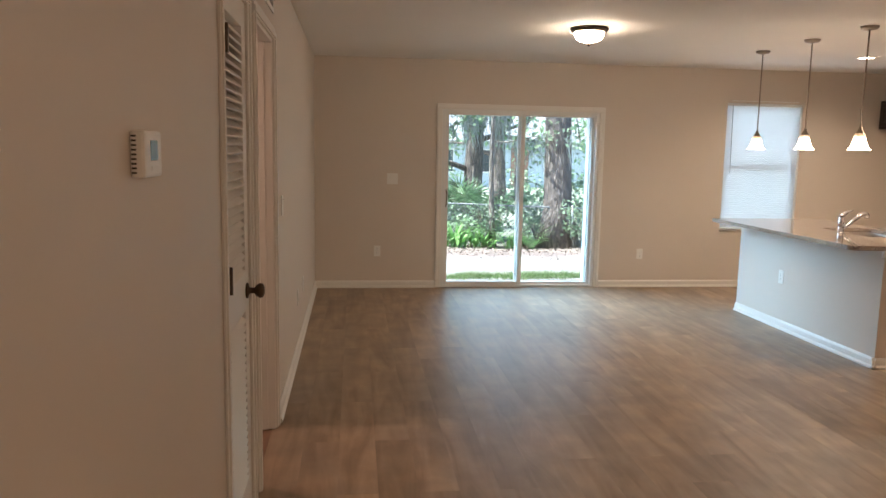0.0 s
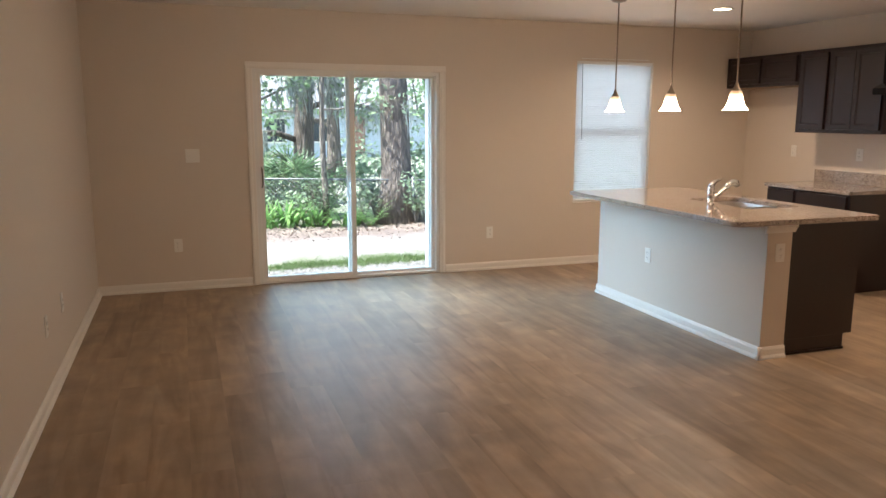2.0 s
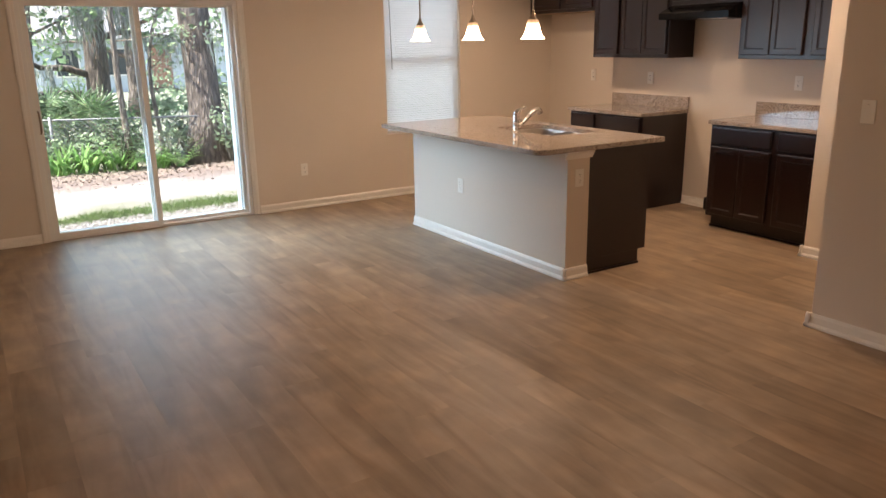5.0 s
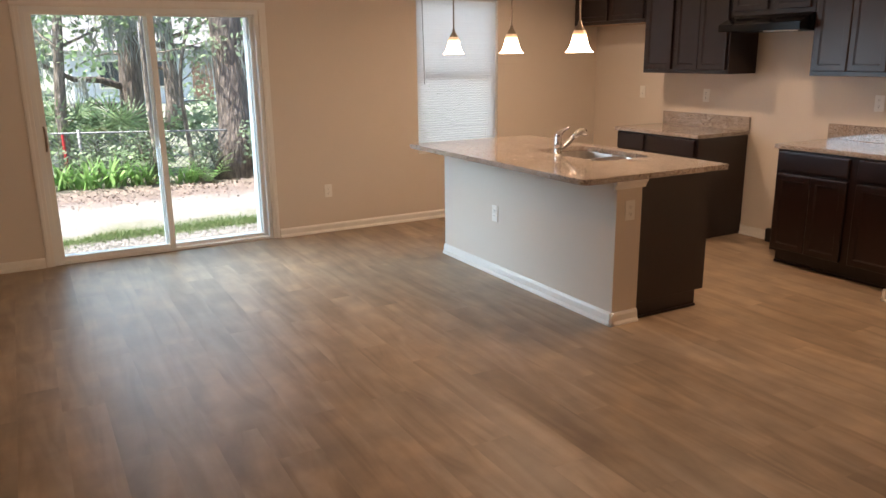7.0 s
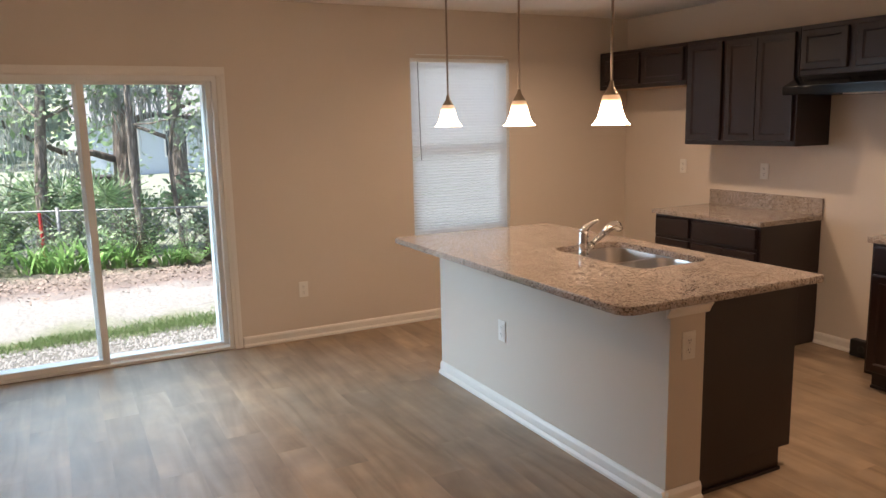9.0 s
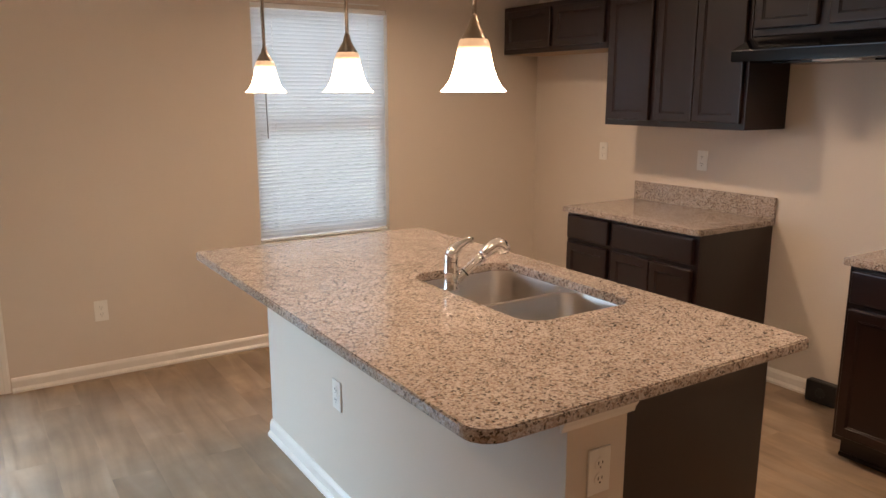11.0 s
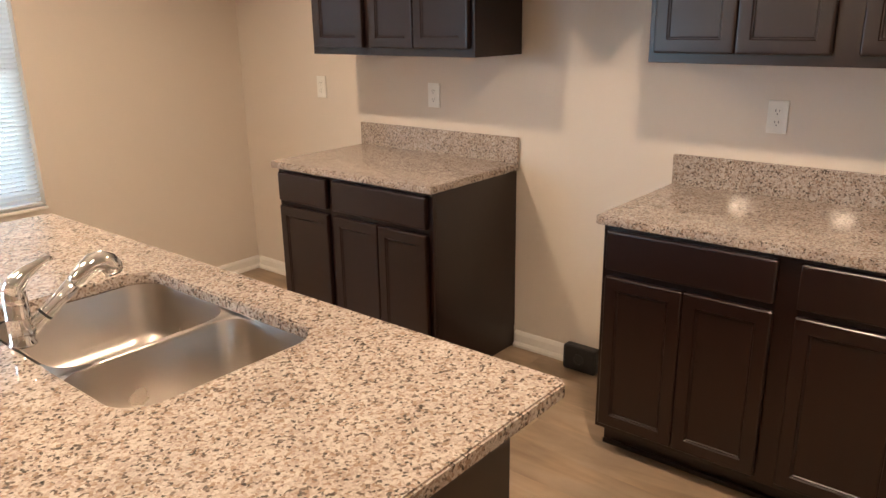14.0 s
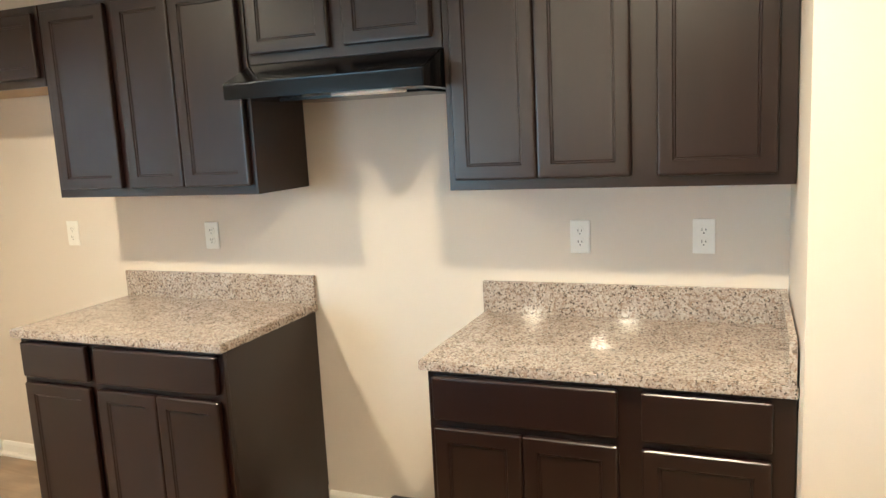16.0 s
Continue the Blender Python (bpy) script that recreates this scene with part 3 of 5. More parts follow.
FX, FY = 3.985, 6.182
fau = thing("faucet", (FX, FY, TOP), "chrome single lever pull-out kitchen faucet", "faucet")
part("body", lathe([(0, 0), (0.028, 0), (0.028, 0.004), (0.024, 0.008), (0.024, 0.055), (0.0255, 0.057), (0.0255, 0.062), (0.024, 0.064), (0.024, 0.098), (0.022, 0.118), (0.015, 0.130), (0, 0.134)], 32, (FX, FY, TOP)), CHROME, fau, smooth=True)
sp = [(FX + 0.012, FY - 0.003, TOP + 0.022), (FX + 0.035, FY - 0.009, TOP + 0.043), (FX + 0.075, FY - 0.020, TOP + 0.079), (FX + 0.112, FY - 0.030, TOP + 0.112)]
part("spout", tube(sp, [0.0155, 0.0155, 0.0155, 0.016], 20), CHROME, fau, smooth=True)
part("collar", tube([(FX + 0.046, FY - 0.012, TOP + 0.053), (FX + 0.050, FY - 0.013, TOP + 0.0565)], [0.0168, 0.0168], 20), BLACKPLASTIC, fau, "dark collar ring", True)
hd = [(FX + 0.108, FY - 0.029, TOP + 0.108), (FX + 0.116, FY - 0.031, TOP + 0.116), (FX + 0.134, FY - 0.036, TOP + 0.132), (FX + 0.150, FY - 0.040, TOP + 0.143), (FX + 0.165, FY - 0.044, TOP + 0.146), (FX + 0.177, FY - 0.048, TOP + 0.140), (FX + 0.184, FY - 0.050, TOP + 0.129), (FX + 0.187, FY - 0.051, TOP + 0.119)]
part("spray_head", tube(hd, [0.0168, 0.0190, 0.0212, 0.0230, 0.0240, 0.0240, 0.0228, 0.0205], 22), CHROME, fau, smooth=True)
part("spray_face", tube([(FX + 0.1872, FY - 0.0511, TOP + 0.1185), (FX + 0.188, FY - 0.0513, TOP + 0.1155)], [0.0165, 0.0160], 18), BLACKPLASTIC, fau, "dark nozzle face", True)
lv = [(FX - 0.004, FY, TOP + 0.112), (FX + 0.008, FY - 0.002, TOP + 0.133), (FX + 0.026, FY - 0.006, TOP + 0.149), (FX + 0.050, FY - 0.012, TOP + 0.162), (FX + 0.070, FY - 0.017, TOP + 0.170), (FX + 0.078, FY - 0.019, TOP + 0.171)]
part("lever", tube(lv, [0.0235, 0.0205, 0.0150, 0.0100, 0.0075, 0.0045], 18), CHROME, fau, smooth=True)

# ---- sliding door ----
sd = thing("door_1", (1.8, YB + 0.07, 0), "white vinyl sliding glass door to the back yard", "sliding door", kind="structure")
bm = bmesh.new()
for a, b in (((DX0, YB + 0.01, 0.0), (DX0 + 0.035, YB + 0.13, DZ)), ((DX1 - 0.03, YB + 0.01, 0.0), (DX1, YB + 0.13, DZ)), ((DX0 + 0.035, YB + 0.01, DZ - 0.035), (DX1 - 0.03, YB + 0.13, DZ)), ((DX0 + 0.035, YB + 0.01, 0.0), (DX1 - 0.03, YB + 0.13, 0.022))):
    add_box(bm, a, b, 0.002)
part("frame", bm, VINYL, sd)


def sash(name, x0, x1, y0, y1, z0, z1, s, top, bot):
    bm = bmesh.new()
    add_box(bm, (x0, y0, z0), (x0 + s, y1, z1), 0.004)
    add_box(bm, (x1 - s, y0, z0), (x1, y1, z1), 0.004)
    add_box(bm, (x0 + s, y0, z1 - top), (x1 - s, y1, z1), 0.004)
    add_box(bm, (x0 + s, y0, z0), (x1 - s, y1, z0 + bot), 0.004)
    f = part(name, bm, VINYL, sd)
    p = part("pane", box((x0 + s - 0.004, (y0 + y1) / 2 - 0.003, z0 + bot - 0.004), (x1 - s + 0.004, (y0 + y1) / 2 + 0.003, z1 - top + 0.004)), GLASS, f, "clear glass pane")
    p.visible_shadow = False
    return f


bm = bmesh.new()
for a, b in (((DX1 - 0.078, YB + 0.112, 0.0), (DX1 - 0.0305, YB + 0.215, DZ - 0.036)), ((DX0 + 0.0355, YB + 0.112, 0.0), (DX0 + 0.062, YB + 0.215, DZ - 0.036)), ((DX0 + 0.062, YB + 0.112, -0.03), (DX1 - 0.078, YB + 0.235, 0.030))):
    add_box(bm, a, b, 0.003)
part("screen_track", bm, VINYL, sd, "white outer jamb and sill of the screen track")
s1 = sash("sliding_panel", DX0 + 0.030, 1.845, YB + 0.018, YB + 0.052, 0.020, DZ - 0.022, 0.045, 0.035, 0.040)
s2 = sash("fixed_panel", 1.776, DX1 - 0.022, YB + 0.068, YB + 0.102, 0.016, DZ - 0.026, 0.040, 0.030, 0.030)
part("handle", tube([(DX0 + 0.053, YB + 0.016, 0.88), (DX0 + 0.056, YB - 0.012, 0.90), (DX0 + 0.058, YB - 0.020, 0.97), (DX0 + 0.056, YB - 0.012, 1.04), (DX0 + 0.053, YB + 0.016, 1.06)], [0.007, 0.008, 0.009, 0.008, 0.007], 10), NICKEL, s1, "curved metal pull handle", True)

# ---- window with blind ----
wn1 = thing("window_1", (WXC, YB + 0.1, WZ0), "white vinyl single hung window behind a closed blind", "window", kind="structure")
bm = bmesh.new()
for z0, z1, y0 in ((WZ0 + 0.02, (WZ0 + WZ1) / 2 + 0.02, YB + 0.085), ((WZ0 + WZ1) / 2 - 0.02, WZ1, YB + 0.110)):
    for a, b in (((WX0, y0, z0), (WX0 + 0.045, y0 + 0.03, z1)), ((WX1 - 0.045, y0, z0), (WX1, y0 + 0.03, z1)), ((WX0 + 0.045, y0, z0), (WX1 - 0.045, y0 + 0.03, z0 + 0.045)), ((WX0 + 0.045, y0, z1 - 0.045), (WX1 - 0.045, y0 + 0.03, z1))):
        add_box(bm, a, b, 0.003)
part("window_frame", bm, VINYL, wn1)
for z0, z1, y0 in ((WZ0 + 0.06, (WZ0 + WZ1) / 2 - 0.02, YB + 0.098), ((WZ0 + WZ1) / 2 + 0.02, WZ1 - 0.04, YB + 0.123)):
    p = part("pane", box((WX0 + 0.04, y0, z0), (WX1 - 0.04, y0 + 0.005, z1)), GLASS, wn1, "clear glass pane")
    p.visible_shadow = False
part("window_sill", box((WX0 - 0.006, YB - 0.012, WZ0 - 0.016), (WX1 + 0.006, YB + 0.08, WZ0), 0.004), TRIM, wn1, "white window stool")

bl = thing("window_blind", (WXC, YB + 0.02, WZ0), "closed white vinyl mini blind in the window", "blind")
part("headrail", box((WX0 + 0.006, YB + 0.008, WZ1 - 0.034), (WX1 - 0.006, YB + 0.042, WZ1 - 0.004), 0.003), VINYL, bl)
# white strip added for the bright line where light catches the recess head
part("valance_rail", box((WX0 + 0.05, YB - 0.010, WZ1 + 0.018), (WX1 - 0.06, YB - 0.0005, WZ1 + 0.025), 0.002), VINYL, bl)
part("bottom_rail", box((WX0 + 0.008, YB + 0.016, WZ0 + 0.001), (WX1 - 0.008, YB + 0.036, WZ0 + 0.016), 0.003), VINYL, bl)
bm = bmesh.new()
hw, nseg = (WX1 - WX0) / 2 - 0.009, 4
tilt = radians(54)
for side in (-1, 1):
    prev = None
    for k in range(nseg + 1):
        u = (k / nseg - 0.5) * 0.0268
        lift = 0.0022 * (1 - (2 * k / nseg - 1) ** 2)
        y = u * math.cos(tilt) - lift * math.sin(tilt) + side * 0.0003
        z = u * math.sin(tilt) + lift * math.cos(tilt) + side * 0.0003
        cur = [bm.verts.new((sx * hw, -y, z)) for sx in (-1, 1)]
        if prev:
            bm.faces.new((prev[0], prev[1], cur[1], cur[0]))
        prev = cur
slat_me = None
z = WZ0 + 0.032
while z < WZ1 - 0.04:
    if slat_me is None:
        ob = part("slat", bm, BLIND, bl)
        slat_me = ob.data
    else:
        ob = new("slat", slat_me)
        adopt(ob, bl)
    ob.location = (WXC, YB + 0.026, z)
    z += 0.0225
for lx in (WX0 + 0.13, WX1 - 0.13):
    part("ladder_cord", tube([(lx, YB + 0.014, WZ0 + 0.02), (lx, YB + 0.014, WZ1 - 0.03)], [0.0009] * 2, 5), PLASTIC, bl)
part("wand", tube([(WX0 + 0.066, YB + 0.004, WZ1 - 0.03), (WX0 + 0.075, YB - 0.004, 1.28)], [0.004, 0.004], 6), mat("clear_grey_plastic", (0.35, 0.36, 0.36), 0.15), bl, "grey plastic tilt wand")

# ---- closet door ----
def louver_door():
    d = thing("closet_door", (XL, (CL0 + CL1) / 2, 0), "closed white louvered closet door with a bronze knob", "door")
    x0, x1 = XL - 0.034, XL - 0.002
    a, b = CL0 + 0.004, CL1 - 0.004
    s = 0.085
    bm = bmesh.new()
    add_box(bm, (x0, a, 0.012), (x1, a + s, DH - 0.004), 0.003)
    add_box(bm, (x0, b - s, 0.012), (x1, b, DH - 0.004), 0.003)
    for z0, z1 in ((0.012, 0.20), (0.87, 1.02), (DH - 0.10, DH - 0.004)):
        add_box(bm, (x0, a + s, z0), (x1, b - s, z1), 0.003)
    f = part("door_frame", bm, TRIM, d)
    me = None
    for z0, z1 in ((0.20, 0.87), (1.02, DH - 0.10)):
        z = z0 + 0.014
        while z < z1 - 0.008:
            if me is None:
                bm = box((-0.022, a + s - 0.003, -0.0035), (0.022, b - s + 0.003, 0.0035), 0.0015)
                bmesh.ops.rotate(bm, verts=bm.verts[:], cent=(0, 0, 0), matrix=Matrix.Rotation(radians(40), 3, "Y"))
                ob = part("slat", bm, TRIM, d)
                me = ob.data
            else:
                ob = new("slat", me)
                adopt(ob, d)
            ob.location = ((x0 + x1) / 2, 0, z)
            z += 0.030
    k = part("knob", lathe([(0, 0), (0.030, 0), (0.030, 0.006), (0.012, 0.012), (0.011, 0.030), (0.022, 0.038), (0.029, 0.050), (0.027, 0.062), (0.015, 0.068), (0, 0.069)], 28), BRONZE, d, "dark bronze round knob", True)
    k.matrix_basis = Matrix.Translation((x1, b - 0.06, 0.945)) @ pose(0, 0, 0, 0, 90, 0)
    for z in (0.22, 1.02, 1.785):
        part("hinge", tube([(XL + 0.013, a + 0.004, z), (XL + 0.013, a + 0.004, z + 0.09)], [0.009, 0.009], 10), BRONZE, d, "dark bronze hinge")
    return d


louver_door()
structure("door_jamb_closet", box((XL - W, CL1 - 0.003, 0), (XL - 0.001, CL1 + 0.0, DH)), TRIM, "white painted door jamb", "trim")

# bedroom doorway jamb and opened door
bm = bmesh.new()
add_box(bm, (XL - W - 0.005, BD0, 0), (XL - 0.001, BD0 + 0.018, DH), 0.001)
add_box(bm, (XL - W - 0.005, BD1 - 0.018, 0), (XL - 0.001, BD1, DH), 0.001)
add_box(bm, (XL - W - 0.005, BD0 + 0.018, DH - 0.018), (XL - 0.001, BD1 - 0.018, DH), 0.001)
add_box(bm, (XL - 0.075, BD1 - 0.030, 0), (XL - 0.040, BD1 - 0.018, DH - 0.018), 0.002)
add_box(bm, (XL - 0.075, BD0 + 0.018, 0), (XL - 0.040, BD0 + 0.030, DH - 0.018), 0.002)
structure("door_jamb", bm, TRIM, "white painted door jamb with stop", "trim")
sk = thing("strike_plate", (XL - 0.09, BD1 - 0.02, 0.98), "bronze strike plate on the white door jamb", "strike plate")
part("plate", box((XL - 0.112, BD1 - 0.0205, 0.955), (XL - 0.080, BD1 - 0.0182, 1.01), 0.0008), BRONZE, sk)
part("hole", box((XL - 0.102, BD1 - 0.0215, 0.970), (XL - 0.092, BD1 - 0.0206, 0.995)), SLOT, sk, "dark latch hole")
d2 = thing("bedroom_door", (XL - W - 0.4, BD0 + 0.02, 0), "white panel bedroom door standing open", "door")
bm = box((XL - W - 0.73, BD0 + 0.018 - 0.035, 0.012), (XL - W - 0.015, BD0 + 0.018, DH - 0.02), 0.002)
part("door_leaf", bm, TRIM, d2)

# ---- wall plates ----
def wall_plate(kind, at, normal, label, group="wall plates", wide=1):
    """kind: outlet, switch, blank. Built facing -y at the origin, then turned."""
    names = {"outlet": "wall_outlet", "switch": "light_switch", "cable": "wall_outlet"}
    w = 0.070 + 0.046 * (wide - 1)
    h = 0.115
    t = thing(names[kind], (0, 0, 0), label, "outlet" if kind != "switch" else "light switch", group)
    part("plate", box((-w / 2, -0.006, -h / 2), (w / 2, 0, h / 2), 0.0025), PLASTIC, t)
    for k in range(wide):
        ox = (k - (wide - 1) / 2) * 0.046
        if kind == "outlet":
            for s in (-1, 1):
                bm = lathe([(0, 0), (0.0165, 0), (0.0165, 0.002), (0, 0.0025)], 20)
                bmesh.ops.rotate(bm, verts=bm.verts[:], cent=(0, 0, 0), matrix=Matrix.Rotation(radians(90), 3, "X"))
                bmesh.ops.translate(bm, vec=(ox, -0.006, s * 0.0195), verts=bm.verts[:])
                r = part("receptacle", bm, PLASTIC, t)
                bm = bmesh.new()
                for dx, hh in ((-0.0062, 0.009), (0.0062, 0.007)):
                    add_box(bm, (ox + dx - 0.0011, -0.0092, s * 0.0195 + 0.003 - hh / 2), (ox + dx + 0.0011, -0.0086, s * 0.0195 + 0.003 + hh / 2))
                add_box(bm, (ox - 0.002, -0.0092, s * 0.0195 - 0.0105), (ox + 0.002, -0.0086, s * 0.0195 - 0.0065))
                part("slots", bm, SLOT, r, "dark contact slots")
        elif kind == "switch":
            bm = box((ox - 0.005, -0.010, -0.012), (ox + 0.005, -0.006, 0.012), 0.001)
            bmesh.ops.rotate(bm, verts=[v for v in bm.verts], cent=(ox, -0.006, 0), matrix=Matrix.Rotation(radians(14), 3, "X"))
            part("toggle", bm, PLASTIC, t)
    for s in (-1, 1):
        part("screw", lathe([(0.003, 0), (0.003, 0.0008), (0, 0.001)], 10), PLASTIC, t)
        t.children[-1].matrix_basis = Matrix.Translation((0, -0.006, s * (0.0 if kind == "outlet" and s < 0 else 0.045))) @ pose(0, 0, 0, 90, 0, 0)
    t.matrix_basis = Matrix.Translation(at) @ pose(0, 0, 0, 0, 0, {"-y": 0, "-x": -90, "+x": 90}[normal])
    return t


wall_plate("switch", (0.418, YB, 1.171), "-y", "white double switch plate on the beige wall", wide=2)
wall_plate("outlet", (0.261, YB, 0.398), "-y", "white wall outlet low on the beige wall")
wall_plate("outlet", (3.186, YB, 0.374), "-y", "white wall outlet low between door and window")
wall_plate("outlet", (XR, 7.757, 1.171), "-x", "white wall outlet above the fridge space")
wall_plate("outlet", (XR, 6.959, 1.165), "-x", "white wall outlet above the granite backsplash")
wall_plate("outlet", (XR, 5.383, 1.169), "-x", "white wall outlet above the granite backsplash")
wall_plate("outlet", (XR, 4.977, 1.173), "-x", "white wall outlet above the granite backsplash")
wall_plate("outlet", (HX0, 6.520, 0.450), "-x", "white wall outlet on the island half wall")
wall_plate("outlet", (3.806, HY0, 0.676), "-y", "white wall outlet on the island end")
wall_plate("switch", (4.26, 3.72, 1.175), "-x", "white switch plate on the partition wall")
wall_plate("switch", (XL, 4.828, 1.163), "+x", "white switch plate beside the doorway")
wall_plate("outlet", (XL, 5.97, 0.400), "+x", "white wall outlet low on the side wall")
wall_plate("outlet", (XL, 6.53, 0.400), "+x", "white wall outlet low on the side wall")

# return air grille above the bedroom doorway
gr = thing("air_grille", (XL, 4.15, 2.17), "white metal return air grille above the doorway", "air grille")
bm = bmesh.new()
for a, b in (((3.86, 2.155), (4.44, 2.180)), ((3.86, 2.315), (4.44, 2.340)), ((3.86, 2.180), (3.885, 2.315)), ((4.415, 2.180), (4.44, 2.315))):
    add_box(bm, (XL, a[0], a[1]), (XL + 0.008, b[0], b[1]), 0.002)
part("frame", bm, TRIM, gr)
part("backing", box((XL, 3.885, 2.180), (XL + 0.001, 4.415, 2.315)), SLOT, gr, "dark opening")
for k in range(9):
    bm = box((-0.005, 3.885, -0.0008), (0.005, 4.415, 0.0008))
    bmesh.ops.rotate(bm, verts=bm.verts[:], cent=(0, 0, 0), matrix=Matrix.Rotation(radians(38), 3, "Y"))
    bmesh.ops.translate(bm, verts=bm.verts[:], vec=(XL + 0.0055, 0, 2.187 + k * 0.0152))
    part("slat", bm, TRIM, gr)

# thermostat
th = thing("thermostat", (XL, 1.986, 1.438), "white plastic thermostat on the hall wall", "thermostat")
part("case", box((XL, 1.925, 1.438), (XL + 0.028, 2.047, 1.526), 0.007), PLASTIC, th)
part("display", box((XL + 0.0275, 1.962, 1.470), (XL + 0.0288, 2.012, 1.508), 0.0005), mat("grey_display", (0.12, 0.14, 0.12), 0.15), th, "dark grey display")
part("buttons", box((XL + 0.0275, 1.966, 1.450), (XL + 0.0290, 2.008, 1.459), 0.0006), PLASTIC, th, "row of small white buttons")
for k in range(9):
    part("vent_slot", box((XL + 0.003, 1.9242, 1.446 + k * 0.0085), (XL + 0.012, 1.926, 1.4495 + k * 0.0085)), SLOT, th)

# ---- lamps ----
def pendant(x, y):
    p = thing("pendant_light", (x, y, CEIL), "lit pendant with a flared frosted glass shade and nickel rod", "pendant light", "pendants over the island")
    zb = 1.547
    part("canopy", lathe([(0, 0), (0.062, 0), (0.062, -0.008), (0.05, -0.022), (0.012, -0.030), (0, -0.030)], 28, (x, y, CEIL - 0.001)), NICKEL, p, "brushed nickel canopy", True)
    part("rod", tube([(x, y, CEIL - 0.028), (x, y, zb + 0.17)], [0.0055, 0.0055], 10), NICKEL, p, "brushed nickel rod", True)
    part("socket", lathe([(0.006, 0.176), (0.009, 0.168), (0.013, 0.152), (0.026, 0.130), (0.031, 0.122), (0.031, 0.116), (0.026, 0.115), (0, 0.115)], 24, (x, y, zb)), NICKEL, p, "brushed nickel socket cup", True)
    prof = [(0.029, 0.122), (0.034, 0.117), (0.037, 0.108), (0.041, 0.084), (0.047, 0.056), (0.056, 0.030), (0.067, 0.012), (0.079, 0.000), (0.076, 0.000), (0.064, 0.014), (0.053, 0.032), (0.044, 0.058), (0.038, 0.086), (0.034, 0.108), (0.031, 0.115), (0.027, 0.120)]
    part("shade", lathe(prof, 36, (x, y, zb)), SHADE, p, "glowing frosted glass shade", True)
    part("bulb", lathe([(0, 0.016), (0.014, 0.020), (0.022, 0.038), (0.020, 0.058), (0.011, 0.082), (0.010, 0.116), (0, 0.116)], 20, (x, y, zb)), BULB, p, "lit bulb", True)
    return p


for py in (7.016, 6.278, 5.599):
    pendant(3.663, py)

fl = thing("ceiling_light", (1.775, 6.15, CEIL), "lit flush ceiling light with a bronze pan and glass bowl", "ceiling light")
part("pan", lathe([(0, 0), (0.142, 0), (0.145, -0.012), (0.134, -0.028), (0.11, -0.034), (0, -0.034)], 40, (1.775, 6.15, CEIL - 0.001)), BRONZE, fl, "dark bronze pan", True)
part("bowl", lathe([(0.112, -0.034), (0.110, -0.050), (0.096, -0.078), (0.066, -0.097), (0.03, -0.106), (0, -0.107)], 40, (1.775, 6.15, CEIL - 0.001)), BOWL, fl, "glowing frosted glass bowl", True)
part("finial", lathe([(0, -0.108), (0.012, -0.111), (0.009, -0.120), (0.011, -0.127), (0, -0.136)], 16, (1.775, 6.15, CEIL - 0.001)), BRONZE, fl, "bronze finial", True)
# never in view: assumed fixture, added to brighten the hall wall and floor
hl = thing("hall_ceiling_light", (2.4, 0.1, CEIL), "assumed lit flush ceiling light with a bronze pan, out of view in the hall", "ceiling light")
part("pan", lathe([(0, 0), (0.142, 0), (0.145, -0.012), (0.134, -0.028), (0.11, -0.034), (0, -0.034)], 40, (2.4, 0.1, CEIL - 0.001)), BRONZE, hl, "dark bronze pan", True)
part("bowl", lathe([(0.112, -0.034), (0.110, -0.050), (0.096, -0.078), (0.066, -0.097), (0.03, -0.106), (0, -0.107)], 40, (2.4, 0.1, CEIL - 0.001)), glow_mat("lit_hall_bowl", (1.0, 0.68, 0.45), 46.0), hl, "glowing frosted glass bowl", True)
bf = thing("bedroom_ceiling_light", (XL - 1.0, 4.35, CEIL), "lit flush ceiling light in the bedroom passage", "ceiling light")
part("pan", lathe([(0, 0), (0.14, 0), (0.14, -0.015), (0.11, -0.03), (0, -0.03)], 32, (XL - 1.0, 4.35, CEIL - 0.001)), BRONZE, bf, "dark bronze pan", True)
part("bowl", lathe([(0.12, -0.03), (0.115, -0.055), (0.08, -0.09), (0.03, -0.105), (0, -0.106)], 32, (XL - 1.0, 4.35, CEIL - 0.001)), glow_mat("lit_amber_bowl", (1.0, 0.60, 0.42), 30.0), bf, "glowing glass bowl", True)
for cx, cy in CANS:
    cl = thing("recessed_light", (cx, cy, CEIL), "lit round recessed ceiling light with white trim", "recessed light", "recessed kitchen lights")
    part("trim_ring", lathe([(0.095, 0), (0.095, -0.004), (0.072, -0.006), (0.070, -0.001)], 36, (cx, cy, CEIL - 0.0005)), TRIM, cl, smooth=True)
    part("lens", lathe([(0.071, -0.002), (0, -0.002)], 36, (cx, cy, CEIL - 0.0005)), CANGLOW, cl, "glowing lens")

# ---- outdoors ----
def ground_z(x, y):
    return -0.15 - 0.25 * min(1.0, max(0.0, (y - 11.5) / 3.5)) + 0.03 * noise.noise((x * 0.9, y * 0.9, 0.0)) * min(1.0, max(0.0, y - 9.2))


